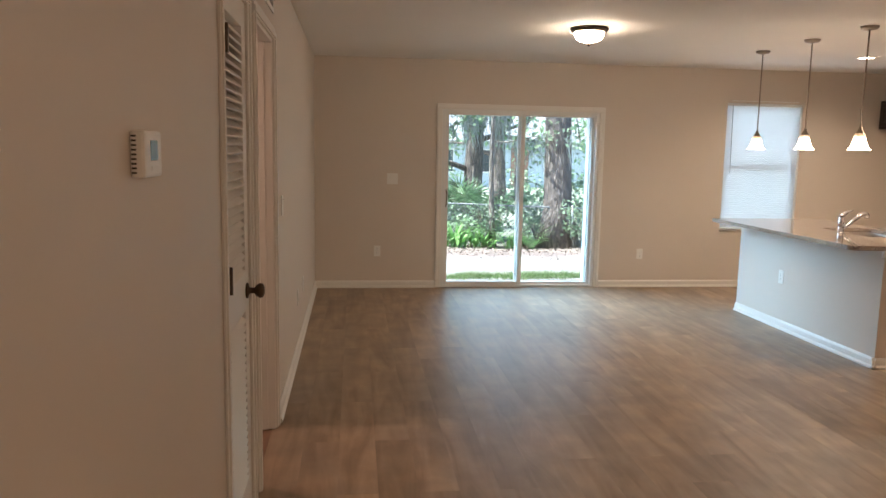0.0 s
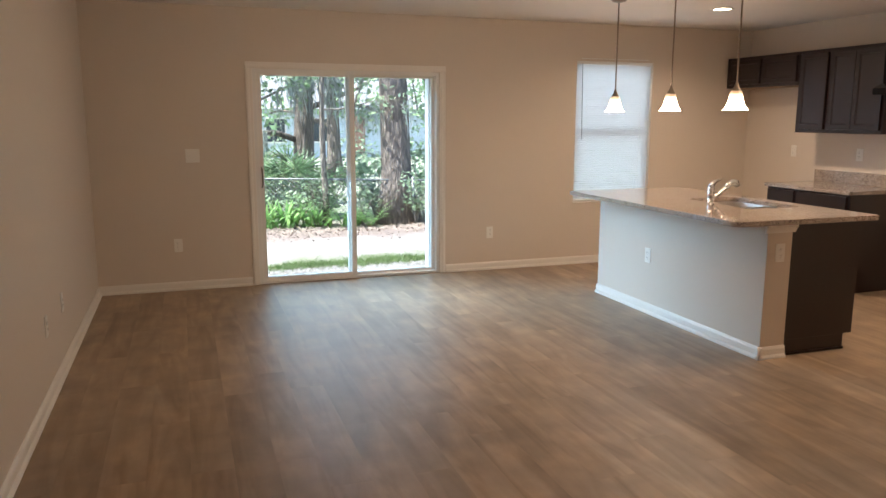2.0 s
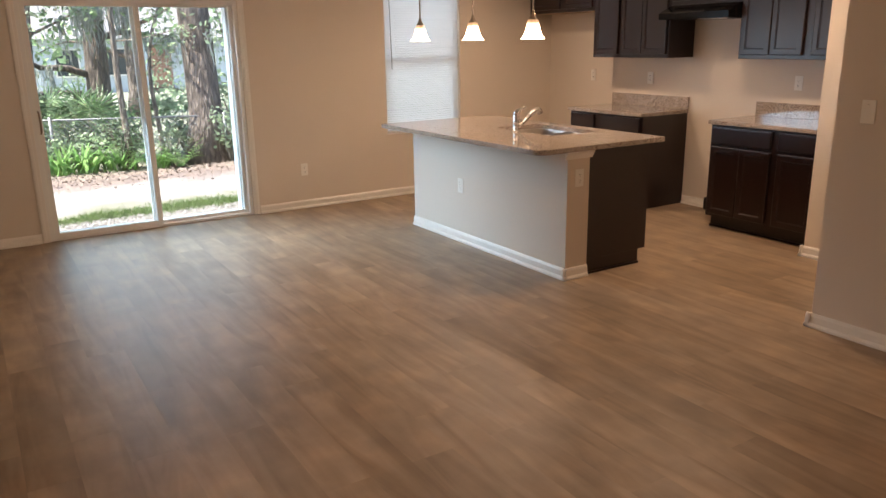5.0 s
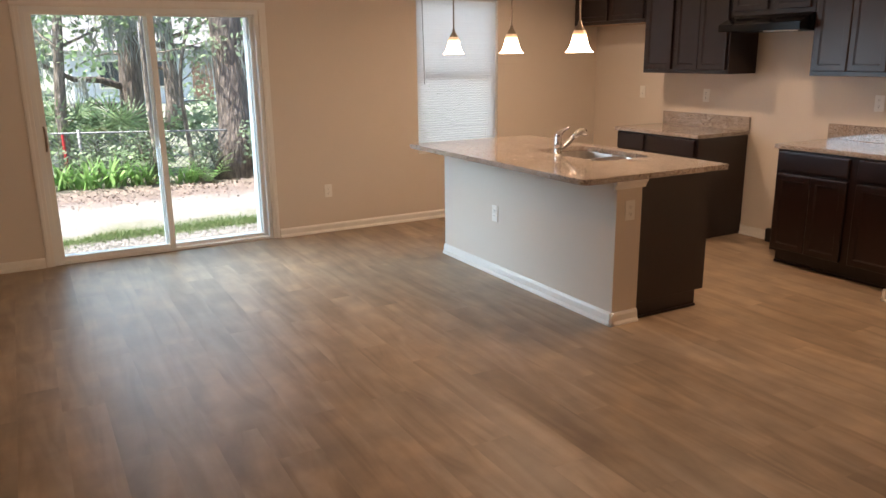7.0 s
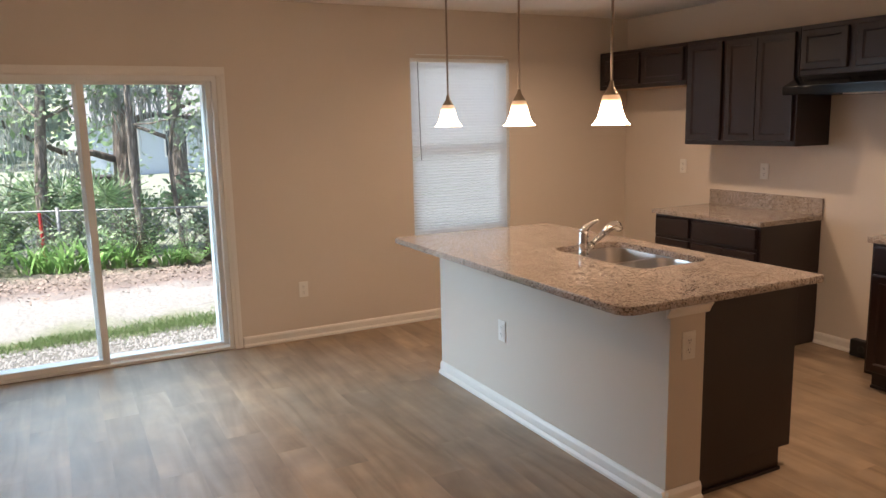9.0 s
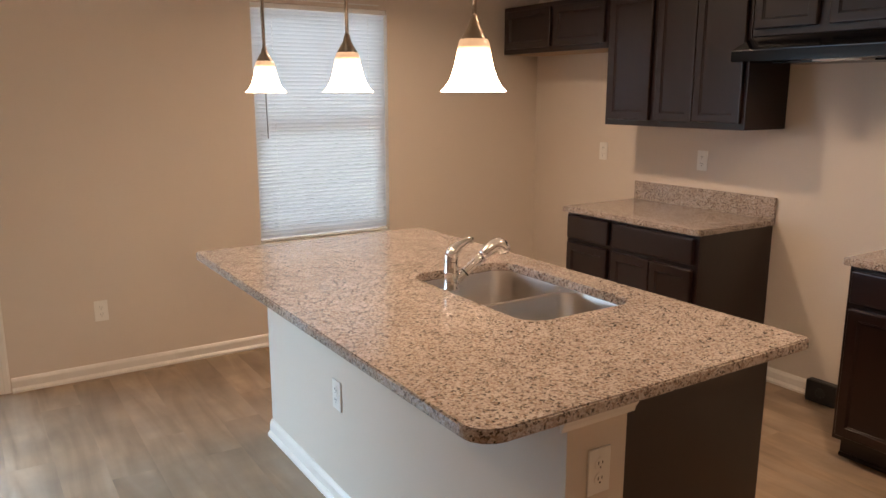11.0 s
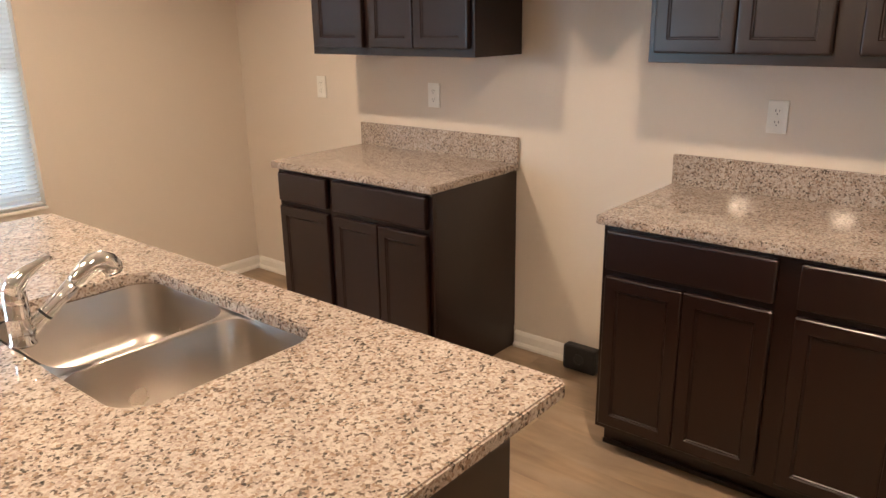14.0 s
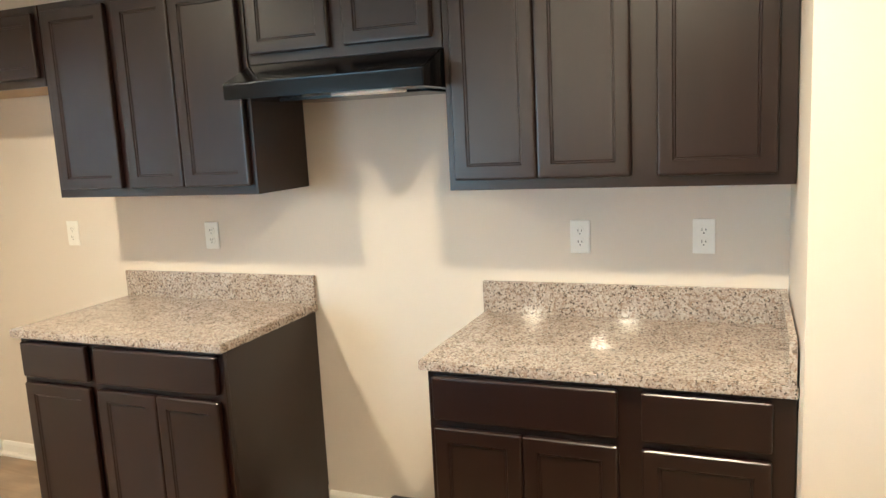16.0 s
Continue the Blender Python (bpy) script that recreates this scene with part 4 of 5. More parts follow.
def ground_mat():
    m = bpy.data.materials.new("yard_ground")
    m.use_nodes = True
    nt = m.node_tree
    b = nt.nodes["Principled BSDF"]
    b.inputs["Roughness"].default_value = 0.95
    tc = nt.nodes.new("ShaderNodeTexCoord")
    wob = nt.nodes.new("ShaderNodeTexNoise")
    wob.inputs["Scale"].default_value, wob.inputs["Detail"].default_value = 1.1, 6
    nt.links.new(tc.outputs["Object"], wob.inputs["Vector"])
    sep = nt.nodes.new("ShaderNodeSeparateXYZ")
    nt.links.new(tc.outputs["Object"], sep.inputs[0])
    ma = nt.nodes.new("ShaderNodeMath")
    ma.operation = "MULTIPLY_ADD"
    ma.inputs[1].default_value = 2.0
    nt.links.new(wob.outputs[0], ma.inputs[0])
    nt.links.new(sep.outputs["Y"], ma.inputs[2])
    mr = nt.nodes.new("ShaderNodeMapRange")
    mr.inputs["From Min"].default_value, mr.inputs["From Max"].default_value = 9.0, 19.0
    nt.links.new(ma.outputs[0], mr.inputs[0])
    # last two stops lightened: sunlight on the ground past the fence, put into colour
    zone = ramp(nt, mr.outputs[0], [(0.0, (0.13, 0.125, 0.12)), (0.16, (0.14, 0.135, 0.125)), (0.21, (0.13, 0.15, 0.07)), (0.26, (0.26, 0.25, 0.235)), (0.37, (0.29, 0.275, 0.265)), (0.44, (0.20, 0.155, 0.14)), (0.6, (0.17, 0.145, 0.12)), (0.8, (0.22, 0.24, 0.18)), (1.0, (0.26, 0.28, 0.22))])
    fine = nt.nodes.new("ShaderNodeTexNoise")
    fine.inputs["Scale"].default_value, fine.inputs["Detail"].default_value = 26, 5
    nt.links.new(tc.outputs["Object"], fine.inputs["Vector"])
    sh = ramp(nt, fine.outputs[0], [(0.3, (0.55, 0.55, 0.55)), (0.7, (1.15, 1.15, 1.15))])
    mul = nt.nodes.new("ShaderNodeMix")
    mul.data_type, mul.blend_type = "RGBA", "MULTIPLY"
    mul.inputs["Factor"].default_value = 1.0
    nt.links.new(zone, mul.inputs["A"])
    nt.links.new(sh, mul.inputs["B"])
    nt.links.new(mul.outputs["Result"], b.inputs["Base Color"])
    bp = nt.nodes.new("ShaderNodeBump")
    bp.inputs["Distance"].default_value = 0.02
    nt.links.new(fine.outputs[0], bp.inputs["Height"])
    nt.links.new(bp.outputs[0], b.inputs["Normal"])
    return m


def bark_mat(name, dark, light, across):
    """Furrowed bark: long plates with dark cracks between them."""
    m = bpy.data.materials.new(name)
    m.use_nodes = True
    nt = m.node_tree
    b = nt.nodes["Principled BSDF"]
    b.inputs["Roughness"].default_value = 0.95
    tc = nt.nodes.new("ShaderNodeTexCoord")
    mp = nt.nodes.new("ShaderNodeMapping")
    mp.inputs["Scale"].default_value = (across, across, across * 0.22)
    nt.links.new(tc.outputs["Object"], mp.inputs[0])
    wob = nt.nodes.new("ShaderNodeTexNoise")
    wob.inputs["Scale"].default_value, wob.inputs["Detail"].default_value = 1.4, 5
    nt.links.new(mp.outputs[0], wob.inputs["Vector"])
    add = nt.nodes.new("ShaderNodeVectorMath")
    add.operation = "MULTIPLY_ADD"
    add.inputs[1].default_value = (0.9, 0.9, 0.9)
    nt.links.new(wob.outputs["Color"], add.inputs[0])
    nt.links.new(mp.outputs[0], add.inputs[2])
    v = nt.nodes.new("ShaderNodeTexVoronoi")
    v.feature = "DISTANCE_TO_EDGE"
    v.inputs["Scale"].default_value = 1.0
    nt.links.new(add.outputs[0], v.inputs["Vector"])
    col = ramp(nt, v.outputs["Distance"], [(0.0, dark), (0.22, [(a + c) / 2 for a, c in zip(dark, light)]), (0.5, light)])
    sh = ramp(nt, wob.outputs[0], [(0.3, (0.55, 0.55, 0.55)), (0.7, (1.2, 1.2, 1.2))])
    mul = nt.nodes.new("ShaderNodeMix")
    mul.data_type, mul.blend_type = "RGBA", "MULTIPLY"
    mul.inputs["Factor"].default_value = 1.0
    nt.links.new(col, mul.inputs["A"])
    nt.links.new(sh, mul.inputs["B"])
    nt.links.new(mul.outputs["Result"], b.inputs["Base Color"])
    bp = nt.nodes.new("ShaderNodeBump")
    bp.inputs["Strength"].default_value, bp.inputs["Distance"].default_value = 1.0, 0.05
    nt.links.new(v.outputs["Distance"], bp.inputs["Height"])
    nt.links.new(bp.outputs[0], b.inputs["Normal"])
    return m


BARK = bark_mat("bark", (0.115, 0.095, 0.085), (0.27, 0.228, 0.20), 14)
PALEBARK = bark_mat("pale_bark", (0.14, 0.12, 0.10), (0.40, 0.36, 0.31), 16)
LEAF = thin_mat("leaf", (0.13, 0.20, 0.11), (0.33, 0.48, 0.25), 0.5, 0.45, 0.55)
LEAF_LIGHT = thin_mat("light_leaf", (0.21, 0.28, 0.19), (0.39, 0.50, 0.32), 0.5, 0.4, 0.5)
FERN = thin_mat("fern_leaf", (0.17, 0.30, 0.11), (0.35, 0.58, 0.22), 0.5, 0.45, 0.35)
MOSS = thin_mat("hanging_moss", (0.34, 0.37, 0.36), (0.42, 0.45, 0.43), 0.5, 0.9, 0.4)
# distance haze painted into the leaf colour: paler and bluer than LEAF
HAZED_LEAF = thin_mat("hazed_leaf", (0.21, 0.27, 0.24), (0.34, 0.42, 0.35), 0.5, 0.6, 0.5)
GRASS = thin_mat("grass", (0.11, 0.17, 0.06), (0.15, 0.24, 0.08), 0.4, 0.6, 0.45)
LITTER = mat("dry_leaves", (0.25, 0.195, 0.165), 0.85, scale=12, vary=0.5)
PEBBLE = mat("pale_gravel", (0.24, 0.235, 0.23), 0.8, scale=40, vary=0.4)
GALV = mat("galvanised_steel", (0.20, 0.21, 0.22), 0.55, metal=0.6, vary=0.1)

bm = bmesh.new()
xs = [-400, -120, -50, -20] + [-8 + 0.5 * k for k in range(37)] + [16, 30, 60, 130, 400]
ys = [YB + 0.152] + [9 + 0.35 * k for k in range(26)] + [20, 24, 30, 40, 60, 120, 300, 900]
gv = [[bm.verts.new((x, y, ground_z(x, y))) for x in xs] for y in ys]
for j in range(len(ys) - 1):
    for i in range(len(xs) - 1):
        bm.faces.new((gv[j][i], gv[j][i + 1], gv[j + 1][i + 1], gv[j + 1][i]))
g = structure("ground", bm, ground_mat(), "sandy yard with leaf litter reaching into the woods", "ground")
for p in g.data.polygons:
    p.use_smooth = True


def stuff(name, verts, faces, material, label, category):
    me = bpy.data.meshes.new(name)
    me.from_pydata(verts, [], faces)
    me.materials.append(material)
    return tagged(new(name, me), label, category, kind="stuff")


def leaf_cloud(rnd, centres, count, size, spread, droop=0.0, narrow=0.5):
    """Small folded leaves scattered round centres: verts and faces."""
    vs, fs = [], []
    for _ in range(count):
        c, r = rnd.choice(centres)
        d = Vector((rnd.gauss(0, 1), rnd.gauss(0, 1), rnd.gauss(0, 0.8)))
        d = d.normalized() * r * rnd.random() ** 0.45
        p = Vector(c) + d * spread
        a = Vector((rnd.gauss(0, 1), rnd.gauss(0, 1), rnd.gauss(-droop, 0.7))).normalized()
        s = a.cross(Vector((rnd.gauss(0, 1), rnd.gauss(0, 1), rnd.gauss(0, 1)))).normalized()
        L = size * rnd.uniform(0.6, 1.4)
        k = len(vs)
        vs += [p, p + a * L * 0.5 + s * L * narrow * 0.5, p + a * L, p + a * L * 0.5 - s * L * narrow * 0.5]
        fs.append((k, k + 1, k + 2, k + 3))
    return vs, fs


def raw_part(name, vs, fs, material, parent, label=""):
    me = bpy.data.meshes.new(name)
    me.from_pydata([tuple(v) for v in vs], [], fs)
    me.materials.append(material)
    ob = new(name, me)
    adopt(ob, parent)
    if label:
        ob["label"] = label
    return ob


def moss_strips(rnd, tips, per):
    vs, fs = [], []
    for p in tips:
        for _ in range(per):
            q = Vector(p) + Vector((rnd.gauss(0, 0.12), rnd.gauss(0, 0.12), rnd.uniform(-0.05, 0.05)))
            ln, w, yaw = rnd.uniform(0.15, 0.75), rnd.uniform(0.004, 0.016), rnd.uniform(0, 3.14)
            side = Vector((math.cos(yaw), math.sin(yaw), 0))
            n = 5
            k = len(vs)
            for i in range(n + 1):
                ww = w * (1 - (i / n) ** 2) + 0.002
                o = q + Vector((rnd.gauss(0, 0.022), rnd.gauss(0, 0.022), -ln * i / n))
                vs += [o - side * ww, o + side * ww]
            fs += [(k + 2 * i, k + 2 * i + 1, k + 2 * i + 3, k + 2 * i + 2) for i in range(n)]
    return vs, fs


def tree(x, y, height, r0, seed, label, lean=(0, 0), bark=None, leaf=None, limbs=7, first=0.45, crown_r=1.0, leaves=2600, leaf_size=0.13, moss=0, wiggle=0.08):
    rnd = random.Random(seed)
    z0 = ground_z(x, y) - 0.05
    t = thing("tree", (x, y, z0 + 0.05), label, "tree", "trees behind the yard")
    n = 12
    pts, rad = [], []
    for i in range(n + 1):
        f = i / n
        pts.append(Vector((x + lean[0] * f * height + wiggle * math.sin(seed + f * 5) * f, y + lean[1] * f * height + wiggle * math.cos(seed * 1.7 + f * 4) * f, z0 + f * height)))
        rad.append(r0 * (1 - 0.72 * f) * (1 + 0.55 * max(0, 0.06 - f) / 0.06))
    bmt = bmesh.new()
    add_tube(bmt, pts, rad, 14)
    for v in bmt.verts:
        c = Vector((x, y, v.co.z))
        v.co += (v.co - c).normalized() * r0 * 0.10 * noise.noise(v.co * (1.3 / max(r0, 0.08)) * 0.4)
    tips = []
    for k in range(limbs):
        f = first + (1 - first) * (k + rnd.random() * 0.8) / limbs
        i = min(n - 1, int(f * n))
        p0 = pts[i]
        a = rnd.uniform(0, 6.28)
        L = height * rnd.uniform(0.18, 0.34) * crown_r
        q = [p0]
        dirn = Vector((math.cos(a), math.sin(a), rnd.uniform(0.1, 0.7)))
        for s in range(5):
            dirn = (dirn + Vector((rnd.gauss(0, 0.22), rnd.gauss(0, 0.22), rnd.gauss(-0.03, 0.2)))).normalized()
            q.append(q[-1] + dirn * L / 5)
        rr = rad[i] * 0.34
        add_tube(bmt, q, [rr * (1 - 0.8 * s / 5) for s in range(6)], 7)
        tips += q[2:]
    part("trunk", bmt, bark or BARK, t, smooth=True)
    centres = [(p, rnd.uniform(0.35, 0.75) * crown_r) for p in tips]
    vs, fs = leaf_cloud(rnd, centres, leaves, leaf_size, 1.0, 0.3)
    raw_part("crown", vs, fs, leaf or LEAF, t, "loose green foliage")
    if moss:
        vs, fs = moss_strips(rnd, [rnd.choice(tips) for _ in range(int(moss * 1.2))], 9)
        raw_part("moss", vs, fs, MOSS, t, "hanging grey moss")
    return t


tree(3.92, 14.50, 9.5, 0.30, 3, "thick old pine trunk behind the fence with high crown", first=0.55, limbs=8, leaves=1500, leaf_size=0.2, moss=24, wiggle=0.10, lean=(-0.02, 0), crown_r=1.2)
tree(2.80, 18.2, 8.5, 0.25, 11, "dark oak hung with grey moss behind the fence", lean=(0.03, 0.0), first=0.22, limbs=11, leaves=1500, moss=120, crown_r=1.1)
tree(-0.3, 18.6, 8.0, 0.17, 17, "leaning oak hung with grey moss behind the fence", lean=(-0.10, 0.02), first=0.2, limbs=10, leaves=1600, moss=60, crown_r=1.1)
tree(2.70, 14.75, 6.2, 0.058, 23, "slender pale sapling behind the fence", bark=PALEBARK, lean=(-0.02, 0), first=0.3, limbs=8, leaves=1300, leaf_size=0.10, moss=14, crown_r=0.8, wiggle=0.2, leaf=LEAF_LIGHT)
tree(5.5, 15.9, 7.5, 0.13, 31, "leafy young oak in the woods", first=0.12, limbs=13, leaves=3000, crown_r=1.1)
tree(1.42, 15.75, 6.5, 0.10, 37, "leaning pale tree behind the fence", bark=PALEBARK, lean=(0.01, 0.0), first=0.3, limbs=9, leaves=1000, moss=110, crown_r=0.9, wiggle=0.3)
tree(-2.8, 17.0, 7.5, 0.16, 41, "leafy oak at the edge of the yard", first=0.12, limbs=12, leaves=2200)
tree(7.6, 20.0, 9.0, 0.2, 43, "leafy oak in the woods", first=0.12, limbs=12, leaves=2200)
tree(4.6, 24.0, 10.0, 0.22, 47, "tall oak hung with moss deep in the woods", first=0.15, limbs=12, leaves=2000, moss=40, crown_r=1.2, leaf_size=0.2)
tree(-1.6, 25.0, 10.0, 0.24, 53, "tall oak hung with moss deep in the woods", first=0.15, limbs=12, leaves=2000, moss=50, crown_r=1.2, leaf_size=0.2)
tree(10.5, 27.0, 11.0, 0.25, 59, "tall leafy oak deep in the woods", first=0.12, limbs=12, leaves=2000, crown_r=1.2, leaf_size=0.2)
tree(-6.5, 23.0, 10.0, 0.25, 61, "tall leafy oak deep in the woods", first=0.12, limbs=12, leaves=2000, crown_r=1.2, leaf_size=0.2)

# thin crooked saplings that stand between the fence and the woods
rt = random.Random(515)
for k, (x, y) in enumerate(((3.30, 15.3), (0.75, 15.9), (4.75, 14.8), (-0.2, 16.4))):
    tree(x, y, rt.uniform(3.6, 5.4), rt.uniform(0.026, 0.045), 600 + 7 * k, "thin crooked pale sapling behind the wire fence", bark=PALEBARK, lean=(rt.uniform(-0.06, 0.06), rt.uniform(-0.03, 0.03)), first=0.25, limbs=8, leaves=420, leaf_size=0.08, crown_r=0.75, wiggle=rt.uniform(0.25, 0.5), leaf=LEAF_LIGHT)


def fence_y(x):
    return 15.3 - 0.42 * (x - 1.4)


def shrub(x, y, h, w, seed, label, leaf, size, count):
    rnd = random.Random(seed)
    z0 = ground_z(x, y)
    t = thing("shrub", (x, y, z0), label, "shrub", "shrubs along the fence")
    bmt = bmesh.new()
    centres = []
    for k in range(7):
        a, l = rnd.uniform(0, 6.28), rnd.uniform(0.2, 1.0) * w
        q = [Vector((x, y, z0 - 0.03)), Vector((x + math.cos(a) * l * 0.4, y + math.sin(a) * l * 0.4, z0 + h * 0.45)), Vector((x + math.cos(a) * l, y + math.sin(a) * l, z0 + h * rnd.uniform(0.7, 1.0)))]
        add_tube(bmt, q, [0.014, 0.010, 0.004], 5)
        centres += [(q[1], 0.28 * w + 0.1), (q[2], 0.30 * w + 0.08)]
    part("stems", bmt, PALEBARK, t)
    vs, fs = leaf_cloud(rnd, centres, count, size, 1.0, 0.2, 0.55)
    raw_part("foliage", vs, fs, leaf, t)
    return t


rs = random.Random(77)
for k in range(11):
    x = -2.6 + k * 0.90 + rs.uniform(-0.2, 0.2)
    y = fence_y(x) + 0.25 + rs.uniform(0.0, 1.2)
    shrub(x, y, rs.uniform(0.7, 1.7), rs.uniform(0.4, 0.75), 200 + k, "leafy green shrub growing along the wire fence", rs.choice([LEAF, LEAF_LIGHT, LEAF_LIGHT]), rs.uniform(0.06, 0.11), 520)


def fern(x, y, seed, size):
    """Arching fronds with many narrow leaflets."""
    rnd = random.Random(seed)
    z0 = ground_z(x, y)
    t = thing("fern", (x, y, z0), "bright green fern clump in front of the fence", "fern", "ferns by the fence")
    vs, fs = [], []
    for k in range(24):
        a, L, up = rnd.uniform(0, 6.28), size * rnd.uniform(0.8, 1.4), rnd.uniform(1.3, 2.2)
        d = Vector((math.cos(a), math.sin(a), 0))
        s = Vector((-math.sin(a), math.cos(a), 0))
        for i in range(1, 13):
            f = i / 12
            p = Vector((x, y, z0)) + d * L * f * 0.8 + Vector((0, 0, L * (up * f - 0.95 * f * f) * 0.75))
            w = 0.17 * size * math.sin(math.pi * min(0.97, 0.12 + 0.85 * f)) + 0.01
            for sg in (-1, 1):
                q = len(vs)
                e = p + s * sg * w + d * 0.04 * size
                vs += [p - d * 0.014, p + d * 0.018, e]
                fs.append((q, q + 1, q + 2))
    raw_part("fronds", vs, fs, FERN, t)
    return t


for k, (x, back, s) in enumerate(((0.75, 0.5, 0.62), (2.55, 0.25, 0.45), (3.3, 0.2, 0.38), (-0.3, 0.4, 0.6), (4.5, 0.2, 0.5), (5.0, 0.3, 0.5), (0.2, 0.6, 0.5))):
    fern(x, fence_y(x) - back - 0.25, 300 + k, s * 1.15)


def strap_plant(x, y, seed, size):
    """A clump of broad arching strap leaves."""
    rnd = random.Random(seed)
    z0 = ground_z(x, y)
    t = thing("strap_leaf_plant", (x, y, z0), "bright green clump of broad strap leaves at the fence", "plant", "strap-leaved plants by the fence")
    vs, fs = [], []
    for k in range(34):
        a, L, bend = rnd.uniform(0, 6.28), size * rnd.uniform(0.7, 1.25), rnd.uniform(0.25, 0.75)
        d, sd_ = Vector((math.cos(a), math.sin(a), 0)), Vector((-math.sin(a), math.cos(a), 0))
        o = Vector((x + rnd.gauss(0, 0.10), y + rnd.gauss(0, 0.06), z0))
        q = len(vs)
        for i in range(7):
            f = i / 6
            p = o + d * L * bend * f + Vector((0, 0, L * (1.05 * f - bend * f * f)))
            w = size * 0.040 * math.sin(math.pi * min(0.98, 0.22 + 0.76 * f)) + 0.002
            vs += [p - sd_ * w, p + sd_ * w]
        fs += [(q + 2 * i, q + 2 * i + 1, q + 2 * i + 3, q + 2 * i + 2) for i in range(6)]
    raw_part("leaves", vs, fs, FERN, t)
    return t


for k, (x, y, sz) in enumerate(((1.62, 14.60, 0.62), (1.98, 14.55, 0.66), (1.30, 14.80, 0.55), (2.42, 14.50, 0.48), (3.05, 14.28, 0.40), (0.55, 15.1, 0.55))):
    strap_plant(x, y, 350 + k, sz)


def palmetto(x, y, seed, h):
    rnd = random.Random(seed)
    z0 = ground_z(x, y)
    t = thing("palmetto", (x, y, z0), "fan-leaved palmetto behind the wire fence", "palmetto", "palmettos behind the fence")
    vs, fs = [], []
    for k in range(7):
        a, up = rnd.uniform(0, 6.28), rnd.uniform(0.5, 1.1)
        c = Vector((x + math.cos(a) * 0.35, y + math.sin(a) * 0.35, z0 + h * up))
        base = Vector((x, y, z0))
        d = (c - base).normalized()
        s = d.cross(Vector((0, 0, 1))).normalized()
        u = s.cross(d).normalized()
        q = len(vs)
        vs += [base - s * 0.008, base + s * 0.008, c + s * 0.006, c - s * 0.006]
        fs.append((q, q + 1, q + 2, q + 3))
        for i in range(17):
            b = radians(-115 + 230 * i / 16)
            tip = c + (d * math.cos(b) + s * math.sin(b)) * 0.5 * rnd.uniform(0.85, 1.1) - u * 0.08 + Vector((0, 0, -0.06))
            m1 = (c + tip) / 2
            w = (tip - c).cross(u).normalized() * 0.018
            q = len(vs)
            vs += [c, m1 + w, tip, m1 - w]
            fs.append((q, q + 1, q + 2, q + 3))
    raw_part("fans", vs, fs, LEAF, t)
    return t


for k, (x, y) in enumerate(((0.9, 15.9), (1.95, 15.75), (-0.8, 16.0), (2.35, 16.0), (1.45, 16.2))):
    palmetto(x, y, 400 + k, 1.0)

for k in range(9):
    x = -0.4 + k * 0.62 + rs.uniform(-0.2, 0.2)
    shrub(x, fence_y(x) - rs.uniform(0.05, 0.3), rs.uniform(0.5, 1.15), rs.uniform(0.25, 0.45), 260 + k, "thin-stemmed pale weed standing by the fence", LEAF_LIGHT, rs.uniform(0.05, 0.08), 260)

# wire fence
RZ = 0.43
fence = thing("wire_fence", (2.0, fence_y(2.0), ground_z(2.0, fence_y(2.0))), "grey chain-link fence half hidden by plants", "fence")
for x in (-5.2, -2.4, 0.42, 1.62, 4.1, 6.0, 8.8):
    fy = fence_y(x)
    part("post", tube([(x, fy, ground_z(x, fy) - 0.05), (x, fy, RZ + 0.05)], [0.028, 0.028], 10), GALV, fence, "galvanised post", True)
part("top_rail", tube([(-5.2, fence_y(-5.2), RZ), (8.8, fence_y(8.8), RZ)], [0.015, 0.015], 8), GALV, fence, "galvanised top rail", True)
vs, fs = [], []
x = -5.2
while x < 8.8:
    for sg in (-1, 1):
        xb = x + sg * 0.8
        a = Vector((x, fence_y(x) - 0.03 + sg * 0.003, RZ))
        b = Vector((xb, fence_y(xb) - 0.03 + sg * 0.003, RZ - 0.84))
        w = Vector((0.0026, 0, 0.0026 * sg))
        q = len(vs)
        vs += [a - w, a + w, b + w, b - w]
        fs.append((q, q + 1, q + 2, q + 3))
    x += 0.085
raw_part("wire_mesh", vs, fs, GALV, fence, "diamond wire mesh")
stake = thing("marker_stake", (1.40, 15.18, ground_z(1.40, 15.18)), "red painted marker stake by the fence", "stake")
part("stake_post", tube([(1.40, 15.18, ground_z(1.40, 15.18) - 0.03), (1.39, 15.18, 0.42)], [0.024, 0.022], 8), mat("red_paint", (0.45, 0.03, 0.035), 0.5), stake)

# loose ground cover
rnd = random.Random(9)
vs, fs = [], []
for _ in range(5200):
    x, y = rnd.uniform(-1.5, 5.5), rnd.uniform(9.0, 9.85)
    if y > 9.78 + 0.1 * noise.noise((x * 2, 0, 0)):
        continue
    r = rnd.uniform(0.008, 0.024)
    z = ground_z(x, y)
    q = len(vs)
    ang = rnd.uniform(0, 6.28)
    for k in range(5):
        a = ang + k * 1.2566
        vs.append((x + math.cos(a) * r * rnd.uniform(0.7, 1.2), y + math.sin(a) * r * rnd.uniform(0.7, 1.2), z))
    vs.append((x + rnd.gauss(0, 0.2) * r, y, z + r * 0.9))
    fs += [(q + k, q + (k + 1) % 5, q + 5) for k in range(5)]
stuff("gravel", vs, fs, PEBBLE, "pale gravel strip outside the sliding door", "gravel")
vs, fs = [], []
